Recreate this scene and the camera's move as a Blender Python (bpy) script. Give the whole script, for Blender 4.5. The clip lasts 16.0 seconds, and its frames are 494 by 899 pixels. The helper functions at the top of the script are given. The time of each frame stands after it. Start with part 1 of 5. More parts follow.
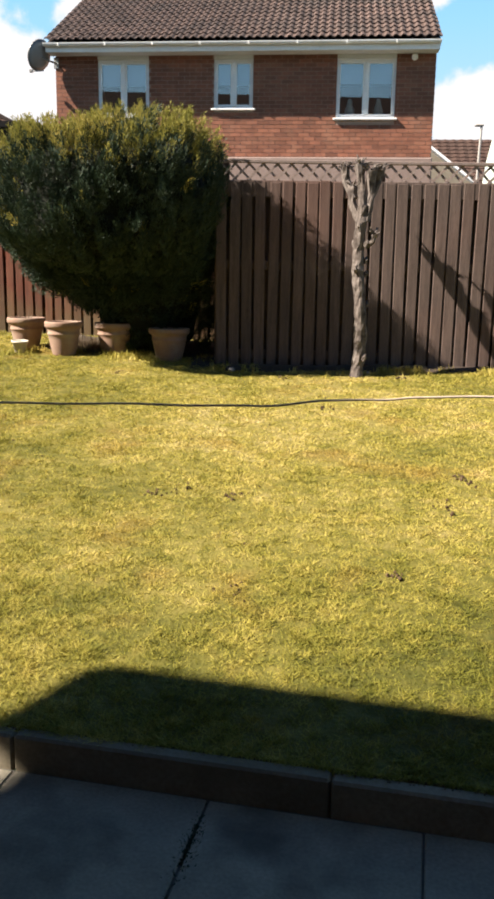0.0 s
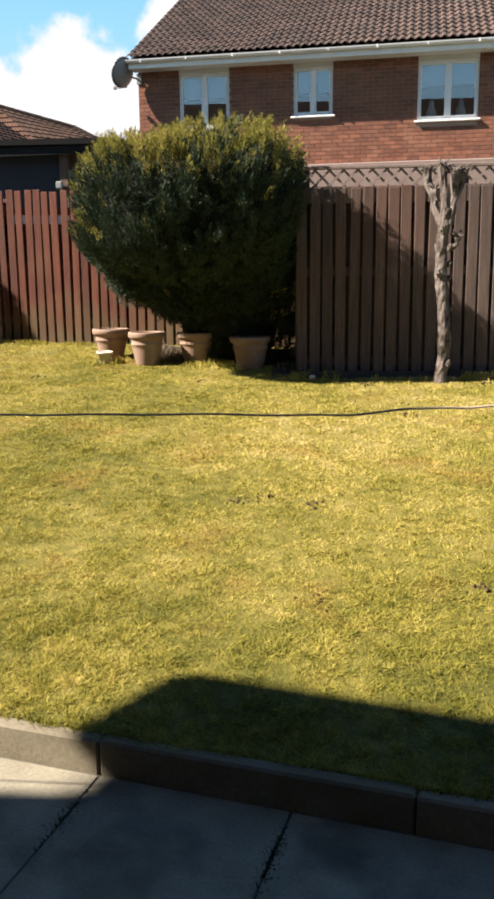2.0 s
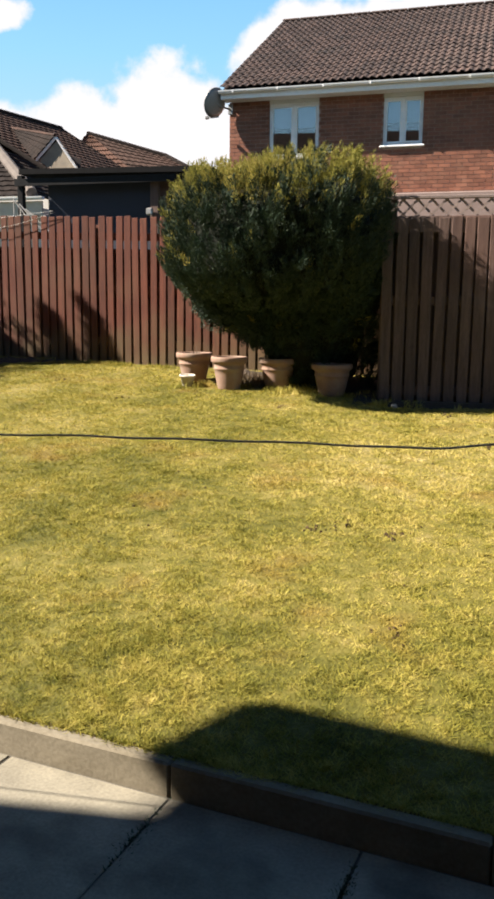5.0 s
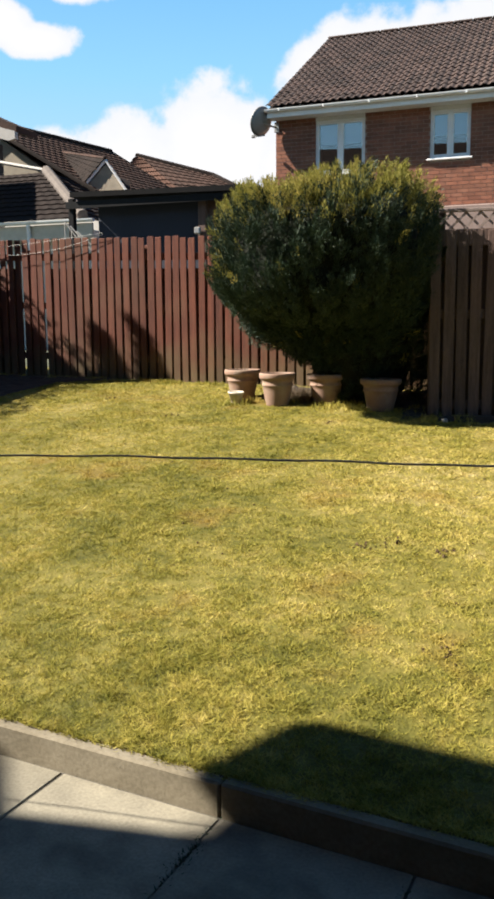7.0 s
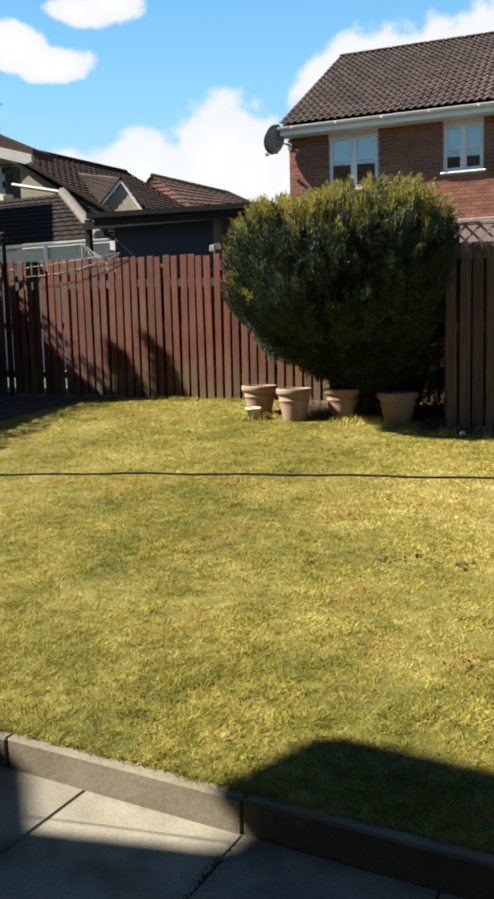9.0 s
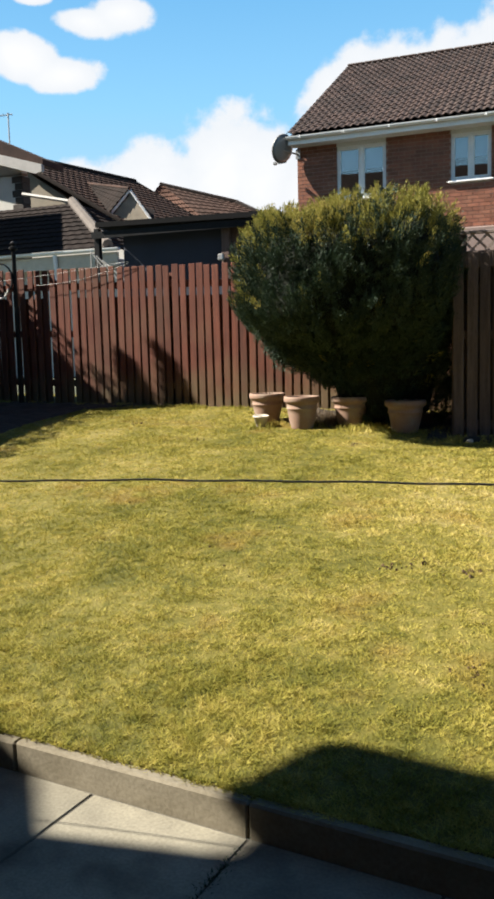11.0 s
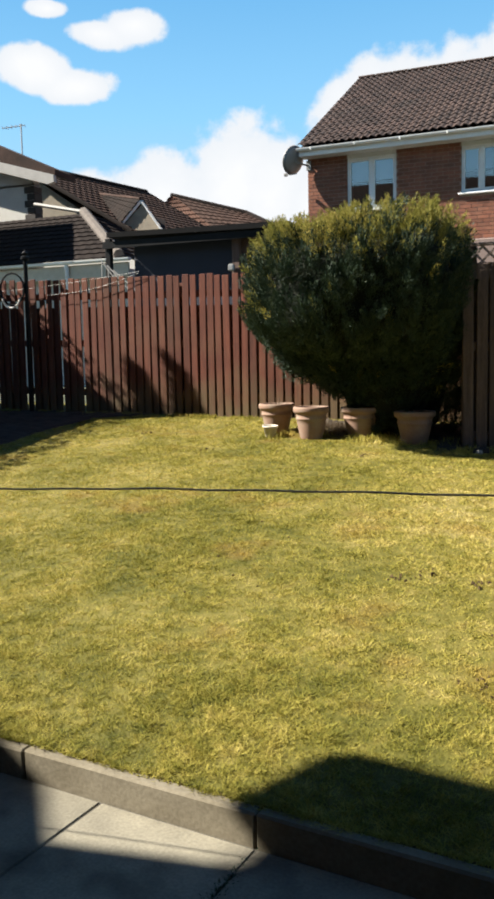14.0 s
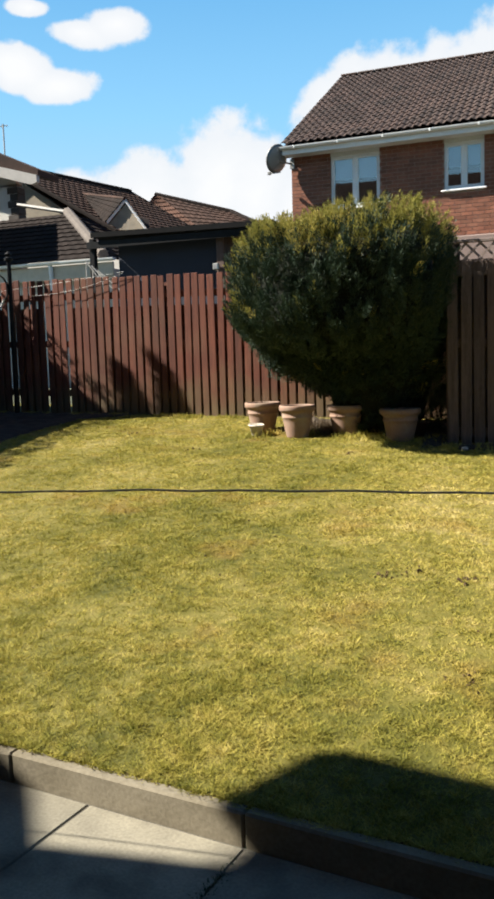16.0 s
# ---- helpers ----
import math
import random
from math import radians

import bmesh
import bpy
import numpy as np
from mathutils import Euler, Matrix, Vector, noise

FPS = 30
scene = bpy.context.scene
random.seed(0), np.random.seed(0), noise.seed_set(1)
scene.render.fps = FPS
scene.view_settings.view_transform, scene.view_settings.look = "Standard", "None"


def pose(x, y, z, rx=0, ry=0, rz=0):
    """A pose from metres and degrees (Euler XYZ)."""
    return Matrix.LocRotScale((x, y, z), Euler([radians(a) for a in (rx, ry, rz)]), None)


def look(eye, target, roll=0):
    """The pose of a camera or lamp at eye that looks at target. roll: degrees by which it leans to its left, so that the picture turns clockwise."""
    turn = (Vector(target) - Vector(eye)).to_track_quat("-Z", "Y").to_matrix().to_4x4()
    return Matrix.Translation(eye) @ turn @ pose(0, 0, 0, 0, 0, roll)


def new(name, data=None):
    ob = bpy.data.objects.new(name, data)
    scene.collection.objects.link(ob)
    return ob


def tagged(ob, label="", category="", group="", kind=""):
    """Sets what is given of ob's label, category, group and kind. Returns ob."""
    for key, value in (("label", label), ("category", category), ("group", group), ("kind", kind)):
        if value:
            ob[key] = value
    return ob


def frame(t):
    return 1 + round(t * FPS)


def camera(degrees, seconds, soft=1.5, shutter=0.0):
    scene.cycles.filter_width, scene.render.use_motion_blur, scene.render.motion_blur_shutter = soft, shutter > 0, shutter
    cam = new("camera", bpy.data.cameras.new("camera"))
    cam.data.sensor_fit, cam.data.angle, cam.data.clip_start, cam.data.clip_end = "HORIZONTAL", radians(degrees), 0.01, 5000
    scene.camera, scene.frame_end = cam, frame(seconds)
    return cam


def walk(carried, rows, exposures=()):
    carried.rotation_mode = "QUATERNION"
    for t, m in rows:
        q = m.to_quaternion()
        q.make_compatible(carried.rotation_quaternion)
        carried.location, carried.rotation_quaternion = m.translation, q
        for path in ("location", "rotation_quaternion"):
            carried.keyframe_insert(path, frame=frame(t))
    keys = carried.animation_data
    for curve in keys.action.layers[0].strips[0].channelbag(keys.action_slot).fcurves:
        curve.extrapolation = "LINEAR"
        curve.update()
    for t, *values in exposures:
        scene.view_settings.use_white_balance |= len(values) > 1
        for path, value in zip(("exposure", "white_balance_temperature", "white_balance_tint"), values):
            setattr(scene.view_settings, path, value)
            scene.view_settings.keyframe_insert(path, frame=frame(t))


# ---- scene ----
cam = camera(32.93, 16.0, soft=3.2)
PATH = """0.0 -0.000 0.000 1.480 5.67 -11.54 -0.95
0.5 -0.000 0.006 1.473 6.38 -11.49 0.01
1.0 0.000 0.008 1.478 8.56 -11.39 0.42
1.5 -0.003 0.007 1.485 9.96 -11.25 0.51
2.0 0.001 0.009 1.485 11.10 -11.08 0.46
2.5 0.003 0.001 1.489 12.06 -10.86 0.30
3.0 0.002 0.001 1.490 12.97 -10.60 -0.11
3.5 -0.003 -0.006 1.493 13.98 -10.23 -0.25
4.0 -0.014 0.001 1.488 14.92 -9.90 -0.55
6.5 -0.016 0.005 1.503 19.13 -8.63 0.03
7.0 -0.009 0.004 1.503 19.90 -8.33 0.35
7.5 -0.003 -0.000 1.505 20.35 -8.07 0.79
8.0 0.003 -0.006 1.506 20.65 -7.87 1.02
8.5 0.005 -0.006 1.505 20.86 -7.53 1.28
9.0 0.001 -0.011 1.505 21.03 -7.23 1.37
11.5 0.021 -0.041 1.507 21.74 -6.60 1.32
12.0 0.018 -0.042 1.509 21.86 -6.51 1.24
12.5 0.013 -0.041 1.507 21.96 -6.37 1.25
13.0 0.019 -0.048 1.510 22.11 -6.22 1.22
13.5 0.019 -0.052 1.509 22.22 -6.07 1.17
14.0 0.020 -0.049 1.507 22.25 -5.98 1.09
14.5 0.026 -0.047 1.506 22.14 -5.93 1.13
15.0 0.030 -0.051 1.510 21.90 -5.91 1.20
15.5 0.030 -0.042 1.506 21.61 -5.97 1.42
16.0 0.032 -0.047 1.511 21.33 -6.09 1.70"""
rows = []
for line in PATH.splitlines():
    t, px, py, pz, yaw, pitch, roll = [float(v) for v in line.split()]
    rows.append((t, pose(px, py, pz, 90 + pitch, roll, yaw)))
walk(cam, rows, [(0.0, 1.88, 6850, 15), (4.0, 1.85, 6800, 15), (7.0, 1.76, 6600, 12), (12.0, 1.70, 6480, 10), (16.0, 1.69, 6480, 10)])

# ---- world and sun ----
SUN = Vector((0.95, 0.325, -0.86)).normalized()      # the way the sunlight travels
sun_data = bpy.data.lights.new("sun", "SUN")
sun_data.energy, sun_data.angle, sun_data.color = 5.0, radians(0.53), (1.0, 0.94, 0.82)
sun = new("sun", sun_data)
sun.matrix_world = look((0, 0, 30), Vector((0, 0, 30)) + SUN)
world = bpy.data.worlds.new("sky")
scene.world = world
world.use_nodes = True
wt = world.node_tree
wt.nodes.clear()


def wnode(kind, **inputs):
    n = wt.nodes.new(kind)
    for k, v in inputs.items():
        n.inputs[int(k[1:])].default_value = v
    return n


def wmath(op, a, b, c=None, clamp=False):
    n = wt.nodes.new("ShaderNodeMath")
    n.operation, n.use_clamp = op, clamp
    for k, v in enumerate((a, b, c)):
        if v is None:
            continue
        if isinstance(v, (int, float)):
            n.inputs[k].default_value = v
        else:
            wt.links.new(v, n.inputs[k])
    return n.outputs[0]


def wdot(vec, axis):
    n = wt.nodes.new("ShaderNodeVectorMath")
    n.operation = "DOT_PRODUCT"
    wt.links.new(vec, n.inputs[0])
    n.inputs[1].default_value = axis
    return n.outputs["Value"]


sky = wt.nodes.new("ShaderNodeTexSky")
sky.sky_type, sky.sun_disc = "NISHITA", False
sky.sun_elevation = math.asin(-SUN.z)
sky.sun_rotation = math.atan2(-SUN.x, -SUN.y)
sky.air_density, sky.dust_density, sky.ozone_density = 1.0, 0.6, 1.5
coord = wt.nodes.new("ShaderNodeTexCoord")
puff = wt.nodes.new("ShaderNodeTexNoise")
puff.inputs["Scale"].default_value, puff.inputs["Detail"].default_value, puff.inputs["Roughness"].default_value = 15.0, 8.0, 0.58
wt.links.new(coord.outputs["Generated"], puff.inputs["Vector"])
# cumulus heaps: azimuth to the left of +y, elevation, half width, half height (degrees)
CLOUDS = [(29.2, 20.9, 2.5, 1.15), (31.6, 20.4, 2.3, 1.0), (34.6, 21.6, 1.5, 0.6), (35.6, 18.3, 2.6, 1.5), (32.9, 17.4, 2.4, 1.2),
          (31.5, 9.6, 4.6, 2.9), (27.4, 10.4, 3.8, 3.6), (23.0, 11.2, 3.2, 4.3), (20.4, 10.4, 3.4, 4.4), (17.6, 9.6, 3.0, 3.8), (13.4, 15.4, 4.0, 3.7), (9.6, 15.8, 5.0, 4.2),
          (3.0, 16.4, 7.0, 4.0), (-4.0, 17.6, 4.0, 1.9), (-9.6, 10.4, 4.4, 3.0), (44.0, 13.0, 5.0, 3.0), (-22.0, 15.0, 8.0, 3.5)]
heap = None
for az, el, wide, high in CLOUDS:
    a, e = radians(az), radians(el)
    mid = Vector((-math.sin(a) * math.cos(e), math.cos(a) * math.cos(e), math.sin(e)))
    side = Vector((math.cos(a), math.sin(a), 0))
    up = side.cross(mid)
    u = wmath("MULTIPLY", wdot(coord.outputs["Generated"], side), 1 / math.radians(wide))
    v = wmath("MULTIPLY", wmath("SUBTRACT", wdot(coord.outputs["Generated"], up), 0.0), 1 / math.radians(high))
    r = wmath("SQRT", wmath("ADD", wmath("MULTIPLY", u, u), wmath("MULTIPLY", v, v)), 0)
    val = wmath("SUBTRACT", 1.0, r)
    front = wmath("GREATER_THAN", wdot(coord.outputs["Generated"], mid), 0.0)
    val = wmath("SUBTRACT", wmath("MULTIPLY", wmath("ADD", val, 9.0), front), 9.0)
    heap = val if heap is None else wmath("SMOOTH_MAX", heap, val, 0.25)
edge = wmath("ADD", heap, wmath("MULTIPLY", wmath("SUBTRACT", puff.outputs[0], 0.5), 1.5))
mask = wt.nodes.new("ShaderNodeMapRange")
mask.interpolation_type = "SMOOTHSTEP"
mask.inputs[1].default_value, mask.inputs[2].default_value = -0.05, 0.25
wt.links.new(edge, mask.inputs[0])
shade = wt.nodes.new("ShaderNodeMapRange")
shade.inputs[1].default_value, shade.inputs[2].default_value = 0.0, 0.9
shade.inputs[3].default_value, shade.inputs[4].default_value = 0.35, 1.0
wt.links.new(edge, shade.inputs[0])
cloudcol = wt.nodes.new("ShaderNodeMix")
cloudcol.data_type = "RGBA"
cloudcol.inputs[6].default_value, cloudcol.inputs[7].default_value = (4.852, 5.246, 5.705, 1), (6.098, 6.164, 6.229, 1)
wt.links.new(shade.outputs[0], cloudcol.inputs[0])
# a clear spring sky: pale at the skyline, deep blue overhead
rise = wt.nodes.new("ShaderNodeSeparateXYZ")
wt.links.new(coord.outputs["Generated"], rise.inputs[0])
blue = wt.nodes.new("ShaderNodeValToRGB")
stops = blue.color_ramp.elements
stops[0].position, stops[0].color = 0.0, (3.016, 3.934, 4.59, 1)
stops[1].position, stops[1].color = 1.0, (0.118, 0.395, 1.185, 1)
for place, tone in ((0.14, (3.213, 4.983, 6.295, 1)), (0.27, (1.909, 4.357, 6.557, 1)), (0.39, (1.121, 3.279, 5.727, 1)), (0.50, (0.328, 1.115, 2.492, 1))):
    stops.new(place).color = tone
wt.links.new(rise.outputs[2], blue.inputs[0])
clear = wt.nodes.new("ShaderNodeMix")
clear.data_type = "RGBA"
clear.inputs[0].default_value = 0.92
wt.links.new(sky.outputs[0], clear.inputs[6])
wt.links.new(blue.outputs[0], clear.inputs[7])
both = wt.nodes.new("ShaderNodeMix")
both.data_type = "RGBA"
wt.links.new(mask.outputs[0], both.inputs[0])
wt.links.new(clear.outputs[2], both.inputs[6])
wt.links.new(cloudcol.outputs[2], both.inputs[7])
back = wnode("ShaderNodeBackground", i1=0.05)
wt.links.new(both.outputs[2], back.inputs[0])
wout = wt.nodes.new("ShaderNodeOutputWorld")
wt.links.new(back.outputs[0], wout.inputs[0])

# ---- materials ----
def material(name, base, dark=None, scale=6.0, fine=60.0, rough=0.8, bump=0.2, metal=0.0, spread=0.0, stretch=(1, 1, 1), spec=0.4, dirt=None, dirt_scale=1.2, dirt_amount=0.0, foot=None):
    """Two scales of noise between two colours, a stain colour, and a little hue shift from piece to piece."""
    m = bpy.data.materials.new(name)
    m.use_nodes = True
    t = m.node_tree
    p = t.nodes["Principled BSDF"]
    p.inputs["Roughness"].default_value, p.inputs["Metallic"].default_value = rough, metal
    p.inputs["Specular IOR Level"].default_value = spec
    dark = dark or tuple(c * 0.6 for c in base)
    mp = t.nodes.new("ShaderNodeMapping")
    mp.inputs["Scale"].default_value = stretch
    geo = t.nodes.new("ShaderNodeNewGeometry")
    t.links.new(geo.outputs["Position"], mp.inputs[0])
    n1, n2 = t.nodes.new("ShaderNodeTexNoise"), t.nodes.new("ShaderNodeTexNoise")
    n1.inputs["Scale"].default_value, n1.inputs["Detail"].default_value = scale, 4
    n2.inputs["Scale"].default_value, n2.inputs["Detail"].default_value = fine, 3
    for n in (n1, n2):
        t.links.new(mp.outputs[0], n.inputs["Vector"])
    mix = t.nodes.new("ShaderNodeMath")
    mix.operation = "MULTIPLY_ADD"
    mix.inputs[1].default_value = 0.55
    t.links.new(n1.outputs[0], mix.inputs[0])
    m2 = t.nodes.new("ShaderNodeMath")
    m2.operation = "MULTIPLY"
    m2.inputs[1].default_value = 0.45
    t.links.new(n2.outputs[0], m2.inputs[0])
    t.links.new(m2.outputs[0], mix.inputs[2])
    ramp = t.nodes.new("ShaderNodeValToRGB")
    ramp.color_ramp.elements[0].position, ramp.color_ramp.elements[1].position = 0.32, 0.66
    ramp.color_ramp.elements[0].color, ramp.color_ramp.elements[1].color = (*dark, 1), (*base, 1)
    t.links.new(mix.outputs[0], ramp.inputs[0])
    col = ramp.outputs[0]
    if dirt:
        n3 = t.nodes.new("ShaderNodeTexNoise")
        n3.inputs["Scale"].default_value, n3.inputs["Detail"].default_value = dirt_scale, 5
        t.links.new(geo.outputs["Position"], n3.inputs["Vector"])
        r3 = t.nodes.new("ShaderNodeMapRange")
        r3.inputs[1].default_value, r3.inputs[2].default_value, r3.inputs[4].default_value = 0.48, 0.68, dirt_amount
        t.links.new(n3.outputs[0], r3.inputs[0])
        md = t.nodes.new("ShaderNodeMix")
        md.data_type = "RGBA"
        t.links.new(r3.outputs[0], md.inputs[0])
        t.links.new(col, md.inputs[6])
        md.inputs[7].default_value = (*dirt, 1)
        col = md.outputs[2]
    if foot:
        # algae that has crept up from the soil
        sep = t.nodes.new("ShaderNodeSeparateXYZ")
        t.links.new(geo.outputs["Position"], sep.inputs[0])
        n5 = t.nodes.new("ShaderNodeTexNoise")
        n5.inputs["Scale"].default_value, n5.inputs["Detail"].default_value = 4.0, 4
        t.links.new(geo.outputs["Position"], n5.inputs["Vector"])
        h5 = t.nodes.new("ShaderNodeMath")
        h5.operation = "MULTIPLY_ADD"
        h5.inputs[1].default_value = -0.9
        t.links.new(n5.outputs[0], h5.inputs[0])
        t.links.new(sep.outputs[2], h5.inputs[2])
        r5 = t.nodes.new("ShaderNodeMapRange")
        r5.inputs[1].default_value, r5.inputs[2].default_value = 0.40, 0.95
        r5.inputs[3].default_value, r5.inputs[4].default_value = 0.65, 0.0
        t.links.new(h5.outputs[0], r5.inputs[0])
        m5 = t.nodes.new("ShaderNodeMix")
        m5.data_type = "RGBA"
        t.links.new(r5.outputs[0], m5.inputs[0])
        t.links.new(col, m5.inputs[6])
        m5.inputs[7].default_value = (*foot, 1)
        col = m5.outputs[2]
    if spread:
        info = t.nodes.new("ShaderNodeObjectInfo")
        add = t.nodes.new("ShaderNodeMath")
        add.operation = "ADD"
        t.links.new(info.outputs["Random"], add.inputs[0])
        t.links.new(geo.outputs["Random Per Island"], add.inputs[1])
        fr = t.nodes.new("ShaderNodeMath")
        fr.operation = "FRACT"
        t.links.new(add.outputs[0], fr.inputs[0])
        mr = t.nodes.new("ShaderNodeMapRange")
        mr.inputs[3].default_value, mr.inputs[4].default_value = 1 - spread, 1 + spread
        t.links.new(fr.outputs[0], mr.inputs[0])
        hsv = t.nodes.new("ShaderNodeHueSaturation")
        t.links.new(mr.outputs[0], hsv.inputs["Value"])
        t.links.new(col, hsv.inputs["Color"])
        col = hsv.outputs[0]
    t.links.new(col, p.inputs["Base Color"])
    if bump:
        b = t.nodes.new("ShaderNodeBump")
        b.inputs["Strength"].default_value, b.inputs["Distance"].default_value = bump, 0.01
        t.links.new(mix.outputs[0], b.inputs["Height"])
        t.links.new(b.outputs[0], p.inputs["Normal"])
    return m


def leafy(name, a, b, c, patch=0.7, rough=0.6, trans=0.25, each=0.3, blotch=0.7, detail=5, grain=0.6, gloss=0.25):
    """Leaves or blades: colour by patches of the place and by each leaf."""
    m = bpy.data.materials.new(name)
    m.use_nodes = True
    t = m.node_tree
    p = t.nodes["Principled BSDF"]
    p.inputs["Roughness"].default_value = rough
    p.inputs["Specular IOR Level"].default_value = gloss
    geo = t.nodes.new("ShaderNodeNewGeometry")
    n = t.nodes.new("ShaderNodeTexNoise")
    n.inputs["Scale"].default_value, n.inputs["Detail"].default_value = patch, detail
    n.inputs["Roughness"].default_value = grain
    t.links.new(geo.outputs["Position"], n.inputs["Vector"])
    s = t.nodes.new("ShaderNodeMath")
    s.operation = "MULTIPLY_ADD"
    s.inputs[1].default_value = each
    t.links.new(geo.outputs["Random Per Island"], s.inputs[0])
    s2 = t.nodes.new("ShaderNodeMath")
    s2.operation = "MULTIPLY"
    s2.inputs[1].default_value = blotch
    t.links.new(n.outputs[0], s2.inputs[0])
    t.links.new(s2.outputs[0], s.inputs[2])
    r = t.nodes.new("ShaderNodeValToRGB")
    e = r.color_ramp.elements
    e[0].position, e[1].position = 0.25, 0.75
    e[0].color, e[1].color = (*a, 1), (*c, 1)
    k = e.new(0.55)
    k.color = (*b, 1)
    t.links.new(s.outputs[0], r.inputs[0])
    col = r.outputs[0]
    t.links.new(col, p.inputs["Base Color"])
    tr = t.nodes.new("ShaderNodeBsdfTranslucent")
    t.links.new(col, tr.inputs[0])
    mx = t.nodes.new("ShaderNodeMixShader")
    mx.inputs[0].default_value = trans
    t.links.new(p.outputs[0], mx.inputs[1])
    t.links.new(tr.outputs[0], mx.inputs[2])
    t.links.new(mx.outputs[0], t.nodes["Material Output"].inputs[0])
    return m


def pane_glass(name):
    m = bpy.data.materials.new(name)
    m.use_nodes = True
    t = m.node_tree
    t.nodes.clear()
    tr, gl = t.nodes.new("ShaderNodeBsdfTransparent"), t.nodes.new("ShaderNodeBsdfGlossy")
    tr.inputs[0].default_value = (0.8, 0.86, 0.86, 1)
    gl.inputs["Roughness"].default_value = 0.01
    mx, o = t.nodes.new("ShaderNodeMixShader"), t.nodes.new("ShaderNodeOutputMaterial")
    mx.inputs[0].default_value = 0.17
    t.links.new(tr.outputs[0], mx.inputs[1])
    t.links.new(gl.outputs[0], mx.inputs[2])
    t.links.new(mx.outputs[0], o.inputs[0])
    return m


def lawn(name, gain=1.0, blades=True):
    """Mown grass after a dry spell: green, yellow and straw patches of several sizes, with brown thatch between."""
    m = bpy.data.materials.new(name)
    m.use_nodes = True
    t = m.node_tree
    p = t.nodes["Principled BSDF"]
    p.inputs["Roughness"].default_value, p.inputs["Specular IOR Level"].default_value = 0.75, 0.2
    geo = t.nodes.new("ShaderNodeNewGeometry")

    def link(a, b):
        if isinstance(a, (int, float)):
            b.default_value = a
        else:
            t.links.new(a, b)

    def calc(op, a, b, c=0.0):
        n = t.nodes.new("ShaderNodeMath")
        n.operation = op
        for k, v in enumerate((a, b, c)):
            link(v, n.inputs[k])
        return n.outputs[0]

    def span(v, a, b, lo=0.0, hi=1.0):
        n = t.nodes.new("ShaderNodeMapRange")
        link(v, n.inputs[0])
        for k, q in enumerate((a, b, lo, hi)):
            n.inputs[k + 1].default_value = q
        return n.outputs[0]

    def grain(scale, detail, w):
        n = t.nodes.new("ShaderNodeTexNoise")
        n.noise_dimensions = "4D"
        n.inputs["W"].default_value, n.inputs["Scale"].default_value, n.inputs["Detail"].default_value = w, scale, detail
        t.links.new(geo.outputs["Position"], n.inputs["Vector"])
        return n.outputs[0]
    big, mid, small = span(grain(0.75, 3, 1.3), 0.32, 0.68), span(grain(3.1, 4, 4.1), 0.30, 0.70), span(grain(17, 4, 2.2), 0.30, 0.70)
    f = calc("MULTIPLY_ADD", big, 0.30, calc("MULTIPLY_ADD", mid, 0.30, calc("MULTIPLY_ADD", small, 0.34, 0.03)))
    if blades:
        f = calc("ADD", f, span(geo.outputs["Random Per Island"], 0, 1, -0.11, 0.11))
    # greener where the ground stays damp: beside the edging, and to the west
    w = t.nodes.new("ShaderNodeVectorMath")
    w.operation = "DISTANCE"
    w.inputs[1].default_value = (0.75, 2.65, 0.14)
    t.links.new(geo.outputs["Position"], w.inputs[0])
    damp = span(w.outputs["Value"], 0.35, 1.25, 0.26, 0.0)
    xyz = t.nodes.new("ShaderNodeSeparateXYZ")
    t.links.new(geo.outputs["Position"], xyz.inputs[0])
    damp = calc("ADD", damp, span(xyz.outputs[0], -0.6, -3.0, 0.0, 0.06))
    damp = calc("ADD", damp, span(calc("MULTIPLY_ADD", xyz.outputs[0], 0.12, xyz.outputs[1]), 2.2, 3.6, 0.17, 0.0))
    f = calc("SUBTRACT", f, damp)
    r = t.nodes.new("ShaderNodeValToRGB")
    e = r.color_ramp.elements
    tones = ((0.05, (0.112, 0.115, 0.017)), (0.30, (0.208, 0.19, 0.032)), (0.50, (0.32, 0.274, 0.058)), (0.68, (0.42, 0.345, 0.10)), (0.90, (0.55, 0.45, 0.20)))
    while len(e) < len(tones):
        e.new(0.5)
    for k, (at, tone) in enumerate(tones):
        e[k].position, e[k].color = at, (*[c * gain for c in tone], 1)
    link(f, r.inputs[0])
    mx = t.nodes.new("ShaderNodeMix")
    mx.data_type = "RGBA"
    link(span(grain(2.3, 5, 8.0), 0.56, 0.72, 0.0, 0.5), mx.inputs[0])
    link(r.outputs[0], mx.inputs[6])
    mx.inputs[7].default_value = (0.33 * gain, 0.20 * gain, 0.05 * gain, 1)
    t.links.new(mx.outputs[2], p.inputs["Base Color"])
    if blades:
        tr, sh = t.nodes.new("ShaderNodeBsdfTranslucent"), t.nodes.new("ShaderNodeMixShader")
        t.links.new(mx.outputs[2], tr.inputs[0])
        sh.inputs[0].default_value = 0.3
        t.links.new(p.outputs[0], sh.inputs[1])
        t.links.new(tr.outputs[0], sh.inputs[2])
        t.links.new(sh.outputs[0], t.nodes["Material Output"].inputs[0])
    else:
        bp = t.nodes.new("ShaderNodeBump")
        bp.inputs["Strength"].default_value, bp.inputs["Distance"].default_value = 0.5, 0.02
